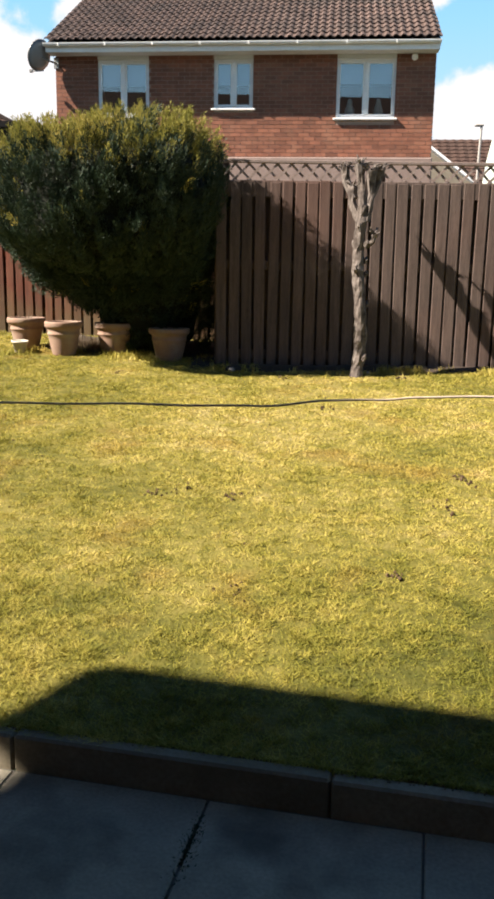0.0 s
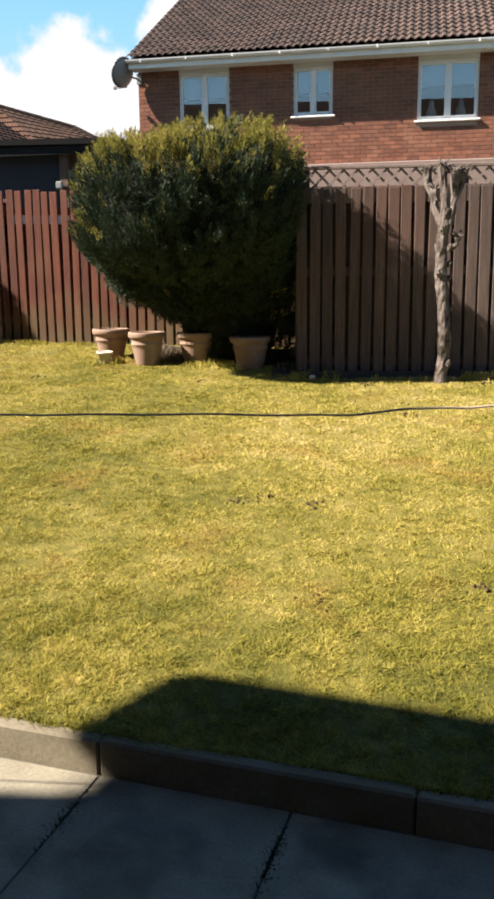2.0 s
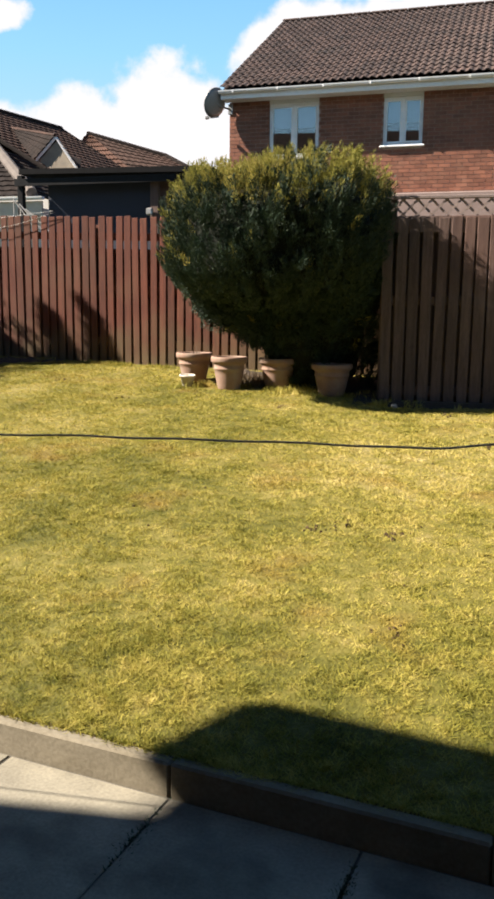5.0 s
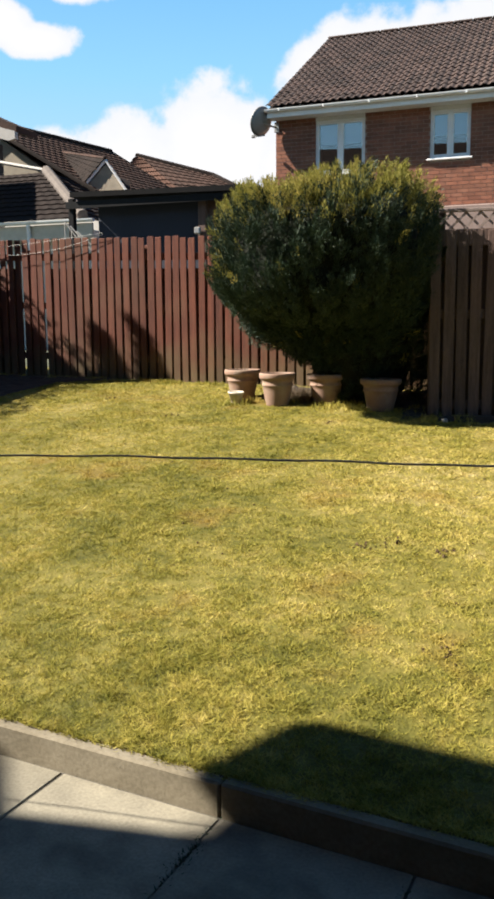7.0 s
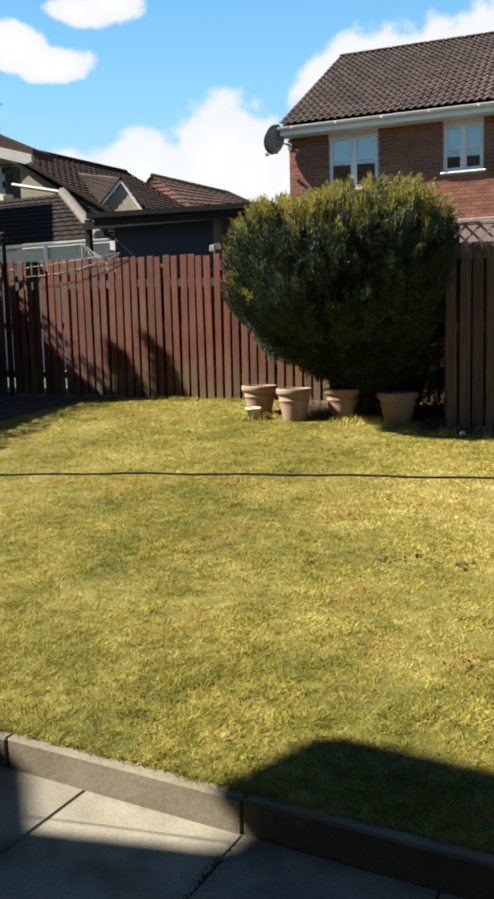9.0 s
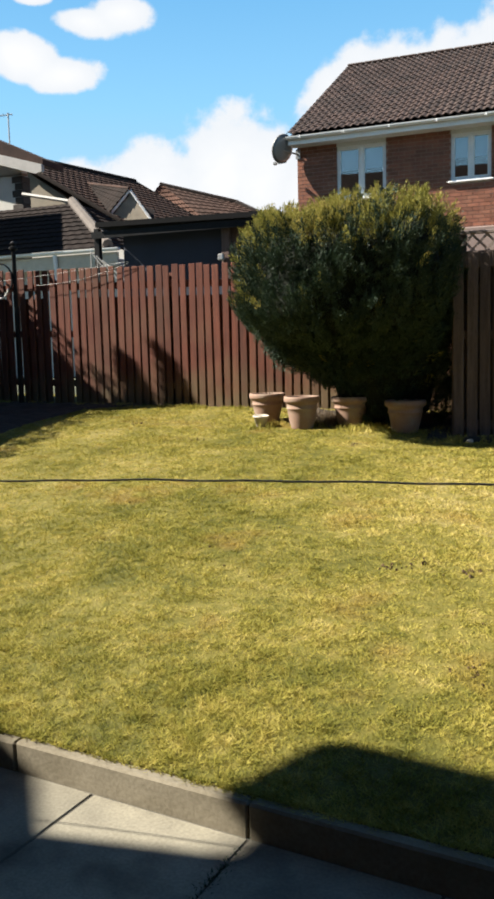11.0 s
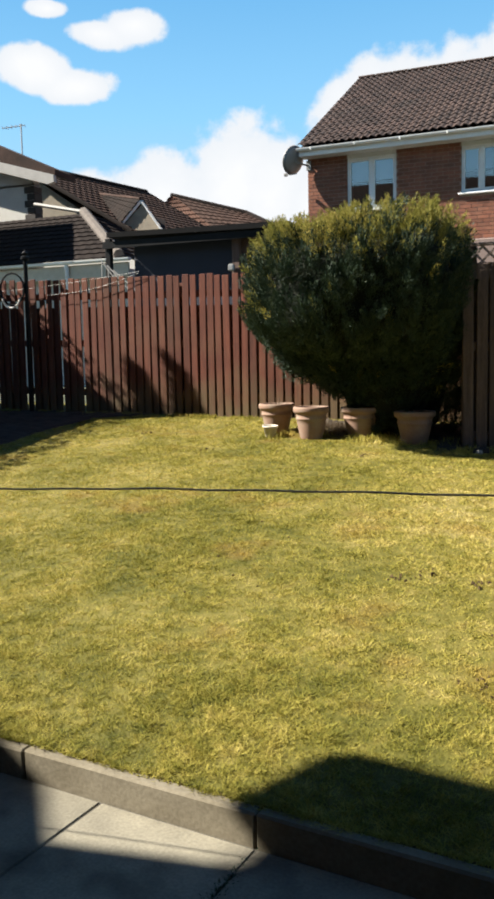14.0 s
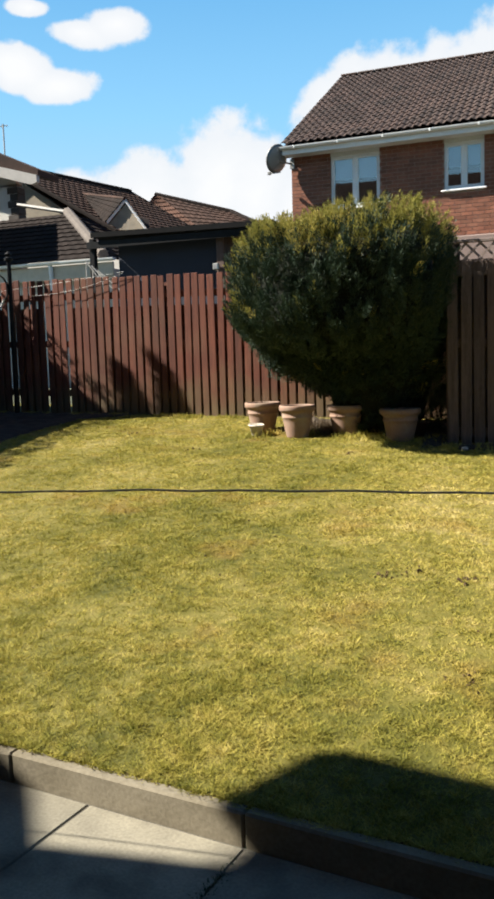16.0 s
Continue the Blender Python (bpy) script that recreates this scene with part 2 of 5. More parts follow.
        link(grain(60, 5, 0.5), bp.inputs["Height"])
        t.links.new(bp.outputs[0], p.inputs["Normal"])
    return m


M_SOIL = lawn("lawn_turf", 0.42, False)
M_GRASS = lawn("dry_grass", 1.12)
M_FAR = material("far_ground", (0.075, 0.085, 0.05), (0.04, 0.045, 0.028), scale=0.6, fine=12, rough=0.95)
M_SLAB = material("slab_concrete", (0.215, 0.195, 0.146), (0.12, 0.108, 0.082), scale=5, fine=90, rough=0.9, bump=0.3, spread=0.14, dirt=(0.05, 0.045, 0.035), dirt_scale=3.4, dirt_amount=0.8)
M_JOINT = material("joint_mortar", (0.1008, 0.0907, 0.0739), (0.0403, 0.037, 0.0302), scale=9, fine=80, rough=1.0)
M_EDGING = material("edging_concrete", (0.18, 0.156, 0.112), (0.1, 0.084, 0.056), scale=4, fine=70, rough=0.92, bump=0.3, spread=0.06, dirt=(0.088, 0.0704, 0.04), dirt_scale=3, dirt_amount=0.5)
M_FENCE_RED = material("stained_fence", (0.1386, 0.0386, 0.0202), (0.063, 0.0168, 0.0101), scale=5, fine=40, rough=0.8, bump=0.3, spread=0.22, stretch=(6, 6, 0.5), dirt=(0.1344, 0.0714, 0.0403), dirt_scale=2.2, dirt_amount=0.3, foot=(0.1008, 0.084, 0.0403))
M_FENCE_GREY = material("weathered_fence", (0.124, 0.088, 0.0744), (0.0528, 0.036, 0.0312), scale=5, fine=40, rough=0.88, bump=0.35, spread=0.2, stretch=(6, 6, 0.5), dirt=(0.1088, 0.0517, 0.0381), dirt_scale=0.9, dirt_amount=0.5)
M_TRELLIS = material("weathered_trellis", (0.2688, 0.2083, 0.1882), (0.1747, 0.1344, 0.121), scale=8, fine=60, rough=0.9, bump=0.2, spread=0.15)
M_BRICK = material("red_brick", (0.2285, 0.0907, 0.0538), (0.1344, 0.0524, 0.0336), scale=8, fine=50, rough=0.9, bump=0.25, spread=0.25, dirt=(0.2218, 0.1142, 0.0739), dirt_scale=3, dirt_amount=0.4)
M_MORTAR = material("brick_mortar", (0.3528, 0.2604, 0.21), (0.252, 0.1764, 0.1428), scale=20, fine=120, rough=0.95)
M_TILE = material("roof_tile", (0.0907, 0.0571, 0.047), (0.037, 0.0249, 0.0215), scale=3, fine=40, rough=0.85, bump=0.25, spread=0.25, dirt=(0.037, 0.0302, 0.0269), dirt_scale=1.4, dirt_amount=0.5)
M_TILE_FAR = material("distant_roof_tile", (0.0773, 0.047, 0.0376), (0.037, 0.0242, 0.0208), scale=2, fine=20, rough=0.9, bump=0.3, spread=0.1, dirt=(0.0336, 0.0255, 0.0222), dirt_scale=0.9, dirt_amount=0.5, spec=0.1)
M_TILE_RED = material("reddish_roof_tile", (0.1042, 0.0571, 0.0423), (0.0605, 0.0336, 0.0255), scale=2, fine=20, rough=0.9, bump=0.3, spread=0.1, spec=0.1)
M_TILE_DARK = material("dark_roof_tile", (0.0228, 0.0161, 0.0141), (0.0094, 0.0074, 0.0067), scale=2, fine=20, rough=0.9, bump=0.3, spread=0.1, spec=0.1)
M_WHITE = material("white_upvc", (0.80, 0.80, 0.80), (0.70, 0.70, 0.70), scale=2, fine=20, rough=0.4, bump=0.03)
M_SOFFIT = material("soffit_board", (0.66, 0.66, 0.65), (0.55, 0.55, 0.54), scale=2, fine=20, rough=0.5, bump=0.03)
M_RENDER = material("white_render", (0.5544, 0.5376, 0.504), (0.462, 0.4452, 0.4116), scale=3, fine=60, rough=0.95, bump=0.3)
M_BUFF = material("buff_stone", (0.2688, 0.2285, 0.1747), (0.1814, 0.1546, 0.121), scale=4, fine=40, rough=0.9, bump=0.2, spread=0.1)
M_HIP = material("mortared_hip", (0.1277, 0.1075, 0.0941), (0.0739, 0.0605, 0.0538), scale=4, fine=40, rough=0.9, bump=0.2)
M_QUOIN = material("dark_quoin_stone", (0.0672, 0.0571, 0.0504), (0.0403, 0.0336, 0.0302), scale=4, fine=40, rough=0.9, bump=0.2, spread=0.2)
M_GLASS = pane_glass("window_glass")
# pale blind; its blue is the sky's reflection in the panes, as colour
M_BLIND = material("sky_tinted_blind", (0.42, 0.49, 0.70), (0.34, 0.40, 0.58), scale=3, fine=30, rough=0.9, bump=0.0)
M_ROOM = material("dim_room", (0.0176, 0.0176, 0.0208), (0.012, 0.012, 0.0144), scale=3, fine=20, rough=0.9, bump=0.0)
M_ORNAMENT = material("pale_ornament", (0.62, 0.60, 0.56), (0.5, 0.48, 0.44), scale=6, fine=40, rough=0.5, bump=0.05)
M_DISH = material("grey_dish", (0.24, 0.24, 0.24), (0.17, 0.17, 0.17), scale=6, fine=80, rough=0.5, bump=0.02, metal=0.2)
M_STEEL = material("galvanised_steel", (0.35, 0.35, 0.35), (0.22, 0.22, 0.22), scale=10, fine=80, rough=0.45, metal=0.7, bump=0.05)
M_IRON = material("black_painted_metal", (0.0134, 0.0134, 0.0148), (0.0067, 0.0067, 0.0067), scale=10, fine=80, rough=0.5, bump=0.05, spec=0.1)
M_TERRA = material("terracotta_pot", (0.2822, 0.1781, 0.131), (0.2083, 0.1277, 0.0907), scale=7, fine=60, rough=0.8, bump=0.12, spread=0.08, dirt=(0.2822, 0.2419, 0.1882), dirt_scale=6, dirt_amount=0.5)
M_COMPOST = material("potting_soil", (0.0403, 0.0282, 0.0188), (0.0134, 0.0101, 0.0067), scale=14, fine=90, rough=1, bump=0.9)
M_BED = material("bed_soil", (0.0571, 0.0403, 0.0282), (0.0202, 0.0148, 0.0108), scale=8, fine=60, rough=1, bump=0.9)
M_CLOD = material("dry_soil_crumb", (0.1008, 0.0672, 0.037), (0.0403, 0.0282, 0.0168), scale=14, fine=90, rough=1, bump=0.5, spec=0.1)
M_CORD = material("line_plastic", (0.46, 0.385, 0.31), (0.34, 0.28, 0.23), scale=8, fine=60, rough=0.6, bump=0.05)
M_BARK = material("pale_bark", (0.185, 0.16, 0.144), (0.055, 0.04, 0.034), scale=11, fine=70, rough=0.95, bump=0.9, stretch=(1, 1, 0.6), dirt=(0.03, 0.022, 0.018), dirt_scale=13, dirt_amount=0.9)
M_TWIG = material("bush_wood", (0.0941, 0.0605, 0.0403), (0.0403, 0.0269, 0.0188), scale=10, fine=60, rough=0.95, bump=0.5)
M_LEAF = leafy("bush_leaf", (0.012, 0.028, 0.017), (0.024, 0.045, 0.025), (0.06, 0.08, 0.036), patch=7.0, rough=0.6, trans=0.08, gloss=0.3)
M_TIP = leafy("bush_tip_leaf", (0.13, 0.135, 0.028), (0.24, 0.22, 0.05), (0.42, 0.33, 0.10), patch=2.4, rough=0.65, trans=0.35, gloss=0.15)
# near-black: the shade deep in the foliage, put into the colour
M_CORE_SHADE = material("foliage_core_shade", (0.0081, 0.0108, 0.0054), (0.004, 0.0054, 0.0027), scale=8, fine=40, rough=1, bump=0.3)
M_DEAD = leafy("dead_stem", (0.0672, 0.0437, 0.0252), (0.1344, 0.0924, 0.0504), (0.2352, 0.1764, 0.1092), patch=9, trans=0.15)
M_SHED = material("blue_grey_cladding", (0.0175, 0.0215, 0.037), (0.0121, 0.0148, 0.0269), scale=2, fine=30, rough=0.75, bump=0.1)
M_FELT = material("roof_felt", (0.0087, 0.0087, 0.0094), (0.0054, 0.0054, 0.006), scale=5, fine=60, rough=0.9, bump=0.3, spec=0.1)
M_WIRE = material("pale_line", (0.6, 0.58, 0.55), (0.5, 0.48, 0.45), scale=8, fine=60, rough=0.6, bump=0)
M_STONE = material("pale_stone", (0.336, 0.3158, 0.2822), (0.2352, 0.2218, 0.2016), scale=12, fine=80, rough=0.9, bump=0.3)
M_LAMP = material("pale_grey_paint", (0.336, 0.3158, 0.2957), (0.2688, 0.2554, 0.2419), scale=6, fine=60, rough=0.6, bump=0.03)
M_PALE = material("pale_green_sheet", (0.3696, 0.4234, 0.3763), (0.3226, 0.3763, 0.336), scale=3, fine=40, rough=0.6, bump=0.05)
M_PINK = material("pinkish_render", (0.2419, 0.1781, 0.1579), (0.1882, 0.1344, 0.1176), scale=4, fine=40, rough=0.95, bump=0.2)
M_SAUCER = material("cream_plastic", (0.5208, 0.4704, 0.3948), (0.42, 0.378, 0.3108), scale=8, fine=50, rough=0.5, bump=0.05)


# ---- building helpers ----
def part(name, bm, mat, parent=None, label="", smooth=False):
    """Links a bmesh as one mesh object under a thing or a part."""
    me = bpy.data.meshes.new(name)
    bm.to_mesh(me)
    bm.free()
    me.materials.append(mat)
    if smooth:
        me.polygons.foreach_set("use_smooth", [True] * len(me.polygons))
    ob = new(name, me)
    if parent:
        ob.parent = parent
    if label:
        tagged(ob, label)
    return ob


def shared(name, me, parent, m):
    """One more piece on a mesh that alike pieces share."""
    ob = new(name, me)
    ob.parent = parent
    ob.matrix_basis = m
    return ob


def thing(name, label, category, at=(0, 0, 0), group="", kind="", rz=0):
    ob = new(name)
    ob.empty_display_size = 0.1
    ob.matrix_basis = pose(*at, 0, 0, rz)
    return tagged(ob, label, category, group, kind)


def box(bm, x0, x1, y0, y1, z0, z1, bevel=0.0, m=None):
    vs = [bm.verts.new((x, y, z)) for z in (z0, z1) for y in (y0, y1) for x in (x0, x1)]
    fs = [bm.faces.new([vs[i] for i in f]) for f in ((0, 2, 3, 1), (4, 5, 7, 6), (0, 1, 5, 4), (2, 6, 7, 3), (0, 4, 6, 2), (1, 3, 7, 5))]
    if bevel:
        es = list({e for f in fs for e in f.edges})
        out = bmesh.ops.bevel(bm, geom=es, offset=bevel, segments=1, affect="EDGES")
        vs = list({v for f in out["faces"] for v in f.verts})
    if m:
        bmesh.ops.transform(bm, matrix=m, verts=vs)
    return bm


def boxes(*sizes, bevel=0.0):
    bm = bmesh.new()
    for s in sizes:
        box(bm, *s, bevel=bevel)
    return bm


def prism(bm, pts, axis, a, b):
    """A closed polygon in two coordinates drawn out along the third axis from a to b."""
    def put(p, q):
        return {"x": (q, p[0], p[1]), "y": (p[0], q, p[1]), "z": (p[0], p[1], q)}[axis]
    lo, hi = [bm.verts.new(put(p, a)) for p in pts], [bm.verts.new(put(p, b)) for p in pts]
    n = len(pts)
    bm.faces.new(lo)
    bm.faces.new(hi[::-1])
    for i in range(n):
        bm.faces.new((lo[i], hi[i], hi[(i + 1) % n], lo[(i + 1) % n]))
    bmesh.ops.recalc_face_normals(bm, faces=bm.faces[:])
    return bm


def lathe(profile, n=28):
    """Turns (radius, height) pairs round z."""
    bm = bmesh.new()
    rings = []
    for r, z in profile:
        rings.append([bm.verts.new((r * math.cos(2 * math.pi * k / n), r * math.sin(2 * math.pi * k / n), z)) for k in range(n)])
    for a, b in zip(rings, rings[1:]):
        for k in range(n):
            bm.faces.new((a[k], a[(k + 1) % n], b[(k + 1) % n], b[k]))
    bm.faces.new(rings[0][::-1])
    bm.faces.new(rings[-1])
    return bm


def tube(bm, pts, radii, n=8, rough=0.0):
    """A round limb through the points."""
    rings = []
    for i, p in enumerate(pts):
        p = Vector(p)
        d = (Vector(pts[min(i + 1, len(pts) - 1)]) - Vector(pts[max(i - 1, 0)])).normalized()
        s = d.cross(Vector((0.31, 0.95, 0.1))).normalized()
        u = d.cross(s)
        ring = []
        for k in range(n):
            a = 2 * math.pi * k / n
            r = radii[i] * (1 + rough * (random.random() - 0.5))
            ring.append(bm.verts.new(p + s * math.cos(a) * r + u * math.sin(a) * r))
        rings.append(ring)
    for a, b in zip(rings, rings[1:]):
        for k in range(n):
            bm.faces.new((a[k], b[k], b[(k + 1) % n], a[(k + 1) % n]))
    bm.faces.new(rings[0])
    bm.faces.new(rings[-1][::-1])
    return bm


def from_arrays(name, verts, faces, mat, parent=None):
    me = bpy.data.meshes.new(name)
    me.from_pydata(verts, [], faces)
    me.materials.append(mat)
    ob = new(name, me)
    if parent:
        ob.parent = parent
    return ob


def from_numpy(name, co, mat, parent=None):
    """A mesh of loose small faces from an array of face, corner and coordinate."""
    n, c = co.shape[:2]
    me = bpy.data.meshes.new(name)
    me.vertices.add(n * c)
    me.vertices.foreach_set("co", co.astype(np.float32).ravel())
    me.loops.add(n * c)
    me.loops.foreach_set("vertex_index", np.arange(n * c, dtype=np.int32))
    me.polygons.add(n)
    me.polygons.foreach_set("loop_start", np.arange(0, n * c, c, dtype=np.int32))
    me.update(calc_edges=True)
    me.materials.append(mat)
    ob = new(name, me)
    if parent:
        ob.parent = parent
    return ob


# ---- ground ----
SLOPE = 0.12            # the edging runs askew to x


def kerb_y(x):
    return 2.12 - SLOPE * x


def ground_z(x, y):
    """Height of the lawn, which climbs to the fences and a little to the west."""
    far = min(y, 10.4)
    z = 0.095 + 0.085 * (far - 2.15) + 0.018 * max(0.0, -max(x, -12.0) - 0.5) * min(1.0, max(0.0, (far - 4) / 4))
    return z + 0.012 * noise.noise((x * 0.7, y * 0.7, 0.3)) * min(1, max(0, (y - 2.4)))


def build_ground():
    xs = [-900, -300, -100, -40, -20] + [-14 + 0.25 * k for k in range(0, 85)] + [12, 25, 60, 200, 900]
    vs = [-900, -200, -40, -10, -4, -1.5, -0.02, 0.0] + [0.03 + 0.22 * k for k in range(0, 38)] + [8.5, 9, 10, 12, 16, 30, 80, 250, 1200]
    verts, faces, n = [], [], len(xs)
    for v in vs:
        for x in xs:
            xx = max(-60, min(60, x))
            y = kerb_y(xx) + 0.06 + v
            verts.append((x, y, ground_z(x, y) if v >= 0 else -0.06))
    for j in range(len(vs) - 1):
        for i in range(n - 1):
            faces.append((j * n + i, j * n + i + 1, (j + 1) * n + i + 1, (j + 1) * n + i))
    ob = from_arrays("ground", verts, faces, M_SOIL)
    ob.data.materials.append(M_FAR)
    for p in ob.data.polygons:
        p.material_index = 1 if (p.center.y > 11 or abs(p.center.x) > 14 or p.center.y < 1) else 0
    return tagged(ob, "sloping ground of dry yellowish lawn and bare soil", "ground", kind="structure")


ground = build_ground()


def lattice(x, y, size, seed):
    """Smooth random values between 0 and 1 over the plan, on a lattice of that size."""
    table = np.random.default_rng(seed).random((256, 256))
    u, v = x / size + 1000, y / size + 1000
    i, j = np.floor(u).astype(int), np.floor(v).astype(int)
    a, b = u - i, v - j
    a, b = a * a * (3 - 2 * a), b * b * (3 - 2 * b)
    i0, i1, j0, j1 = i % 256, (i + 1) % 256, j % 256, (j + 1) % 256
    return (table[i0, j0] * (1 - a) + table[i1, j0] * a) * (1 - b) + (table[i0, j1] * (1 - a) + table[i1, j1] * a) * b


def build_grass():
    """Mown blades in uneven clumps, thicker close to the edging."""
    rng = np.random.default_rng(4)
    n = 1500000
    x = rng.uniform(-9.8, 4.2, n)
    v = np.exp(rng.random(n) * math.log(9.6)) - 1.03
    y = 2.12 - SLOPE * x + 0.06 + v
    clump = 0.5 * lattice(x, y, 0.05, 1) + 0.3 * lattice(x, y, 0.16, 2) + 0.2 * lattice(x, y, 0.6, 3)
    keep = (np.abs(x + 0.31 * y) < 0.46 * y + 1.0) & (y < np.where(x < -1.2, 9.75, 8.3 + 0.08 * (x + 1.1))) & (x > -6.12 + 0.1 * lattice(y, y * 0, 0.4, 8)) & (rng.random(n) < 0.35 + 1.5 * (clump - 0.3))
    x, y, v, clump = (q[keep][:620000] for q in (x, y, v, clump))
    n = len(x)
    z = np.array([ground_z(a, b) for a, b in zip(x, y)]) - 0.001
    h = (0.006 + 0.022 * clump ** 1.5) * rng.uniform(0.45, 1.3, n) * (1 + 0.35 * np.maximum(0, 1 - v))
    w = rng.uniform(0.0013, 0.0026, n) * (1 + 0.32 * np.maximum(v, 0))
    a, c, lean = rng.uniform(0, 6.283, n), rng.uniform(0, 6.283, n), rng.uniform(0.3, 2.6, n)
    co = np.empty((n, 3, 3))
    co[:, 0] = np.stack([x + np.cos(a) * w, y + np.sin(a) * w, z], 1)
    co[:, 1] = np.stack([x - np.cos(a) * w, y - np.sin(a) * w, z], 1)
    co[:, 2] = np.stack([x + np.cos(c) * h * lean, y + np.sin(c) * h * lean, z + h], 1)
    ob = from_numpy("grass", co, M_GRASS)
    return tagged(ob, "short dry yellow and green lawn grass", "grass", kind="stuff")


build_grass()

# ---- patio and edging ----
ANGLE = math.degrees(math.atan(-SLOPE))
patio = thing("patio", "weathered grey concrete slab patio beside the lawn edging", "patio", (-0.30, kerb_y(-0.30), 0), kind="structure", rz=ANGLE)
part("bedding", boxes((-9, 8, -6, 0.0, -0.12, -0.0055)), M_JOINT, patio)


def build_slabs():
    for j in range(5):
        for i in range(-9, 9):
            bm = boxes((0.003, 0.608 + random.uniform(-0.002, 0.001), -0.606, -0.002, -0.05, 0.0), bevel=0.004)
            s = part("slab", bm, M_SLAB, patio)
            s.matrix_basis = pose(i * 0.612, -j * 0.612 - 0.004, random.uniform(-0.0012, 0.0012), random.uniform(-0.1, 0.1), random.uniform(-0.1, 0.1), 0)


kerb = thing("edging", "row of concrete lawn edging kerbs along the patio", "kerb", (-0.915, kerb_y(-0.915), 0), kind="structure", rz=ANGLE)


def build_edging():
    for i in range(-4, 6):
        bm = boxes((0.001, 0.967, 0.0, 0.055, -0.15, 0.108), bevel=0.008)
        e = part("edging_stone", bm, M_EDGING, kerb)
        e.matrix_basis = pose(i * 0.969, random.uniform(-0.003, 0.003), random.uniform(-0.004, 0.003), 0, 0, random.uniform(-0.15, 0.15))


# ---- fences ----
def board_mesh(name, w, h, thick, mat):
    bm = boxes((-w / 2, w / 2, 0, thick, 0, h), bevel=0.004)
    me = bpy.data.meshes.new(name)
    bm.to_mesh(me)
    bm.free()
    me.materials.append(mat)
    return me


CLIMB = 0.026


def build_red_fence():
    """The stained fence at the back, level along its top."""
    x0, x1, y, top = -10.4, -0.7, 9.81, 2.645
    f = thing("fence", "red-brown stained timber board fence, weathered near the ground", "fence", (0, y, 0))
    for z in (1.05, 1.72, 2.36):
        bm = boxes((x0 + 5, x1 + 5, 0.024, 0.07, z, z + 0.09), bevel=0.004)
        part("rail", bm, M_FENCE_RED, f).matrix_basis = pose(-5, 0, 0, 0, math.degrees(CLIMB), 0)
    x = x0
    while x < x1:
        part("post", boxes((x, x + 0.09, 0.072, 0.16, 0.4, 2.55), bevel=0.005), M_FENCE_RED, f)
        x += 1.8
    meshes = [board_mesh("fence_board", w, 1.9, 0.02, M_FENCE_RED) for w in (0.083, 0.087, 0.091)]
    x = x0
    while x < x1:
        gap = 0.117
        if x < -6.6 and random.random() < 0.33:
            gap = 0.130
        shared("board", random.choice(meshes), f, pose(x, random.uniform(-0.003, 0.003), top - 1.9 - CLIMB * (x + 5) + random.uniform(-0.016, 0.010), 0, random.uniform(-0.5, 0.5), 0))
        x += gap
    # the boards of the far face, short of the top
    back = board_mesh("back_board", 0.112, 1.68, 0.018, M_FENCE_RED)
    x = x0 + 0.06
    while x < x1:
        if random.random() < (0.72 if x < -6.4 else 0.97):
            shared("back_board", back, f, pose(x, 0.072, top - 2.065 - CLIMB * (x + 5), 0, random.uniform(-0.3, 0.3), 0))
        x += 0.117


def build_grey_fence():
    """The weathered fence with a trellis along its top."""
    f = thing("fence", "weathered brown timber board fence with mid rail and trellis top", "fence", (-1.12, 8.27, 0), rz=4.5)
    long, top = 4.6, 2.40
    for z in (0.70, 1.57, 2.29):
        part("rail", boxes((0, long, 0.024, 0.07, z, z + 0.09), bevel=0.004), M_FENCE_GREY, f)
    for k in range(4):
        part("post", boxes((0.02 + 1.5 * k, 0.11 + 1.5 * k, 0.072, 0.16, 0.3, 2.6), bevel=0.005), M_FENCE_GREY, f)
    meshes = [board_mesh("fence_board", w, 1.8, 0.02, M_FENCE_GREY) for w in (0.095, 0.099, 0.103)]
    x = 0.05
    while x < long:
        shared("board", random.choice(meshes), f, pose(x, random.uniform(-0.003, 0.003), top - 1.8 + random.uniform(-0.012, 0.01), 0, random.uniform(-0.5, 0.5), 0))
        x += 0.124
    part("capping", boxes((0, long, 0.01, 0.055, top + 0.165, top + 0.195), bevel=0.004), M_TRELLIS, f)
    part("trellis_rail", boxes((0, long, 0.006, 0.05, top - 0.15, top + 0.006), bevel=0.004), M_FENCE_GREY, f)
    strip = boxes((-0.011, 0.011, 0, 0.008, -0.125, 0.125))
    me = bpy.data.meshes.new("lath")
    strip.to_mesh(me)
    strip.free()
    me.materials.append(M_TRELLIS)
    x = 0.1
    while x < long - 0.1:
        shared("lath", me, f, pose(x, 0.022, top + 0.09, 0, 45, 0))
        shared("lath", me, f, pose(x, 0.032, top + 0.09, 0, -45, 0))
        x += 0.135
    behind = board_mesh("back_board", 0.116, 1.72, 0.018, M_FENCE_GREY)
    x = 0.11
    while x < long:
        shared("back_board", behind, f, pose(x, 0.072, top - 1.76, 0, random.uniform(-0.3, 0.3), 0))
        x += 0.124
    return f


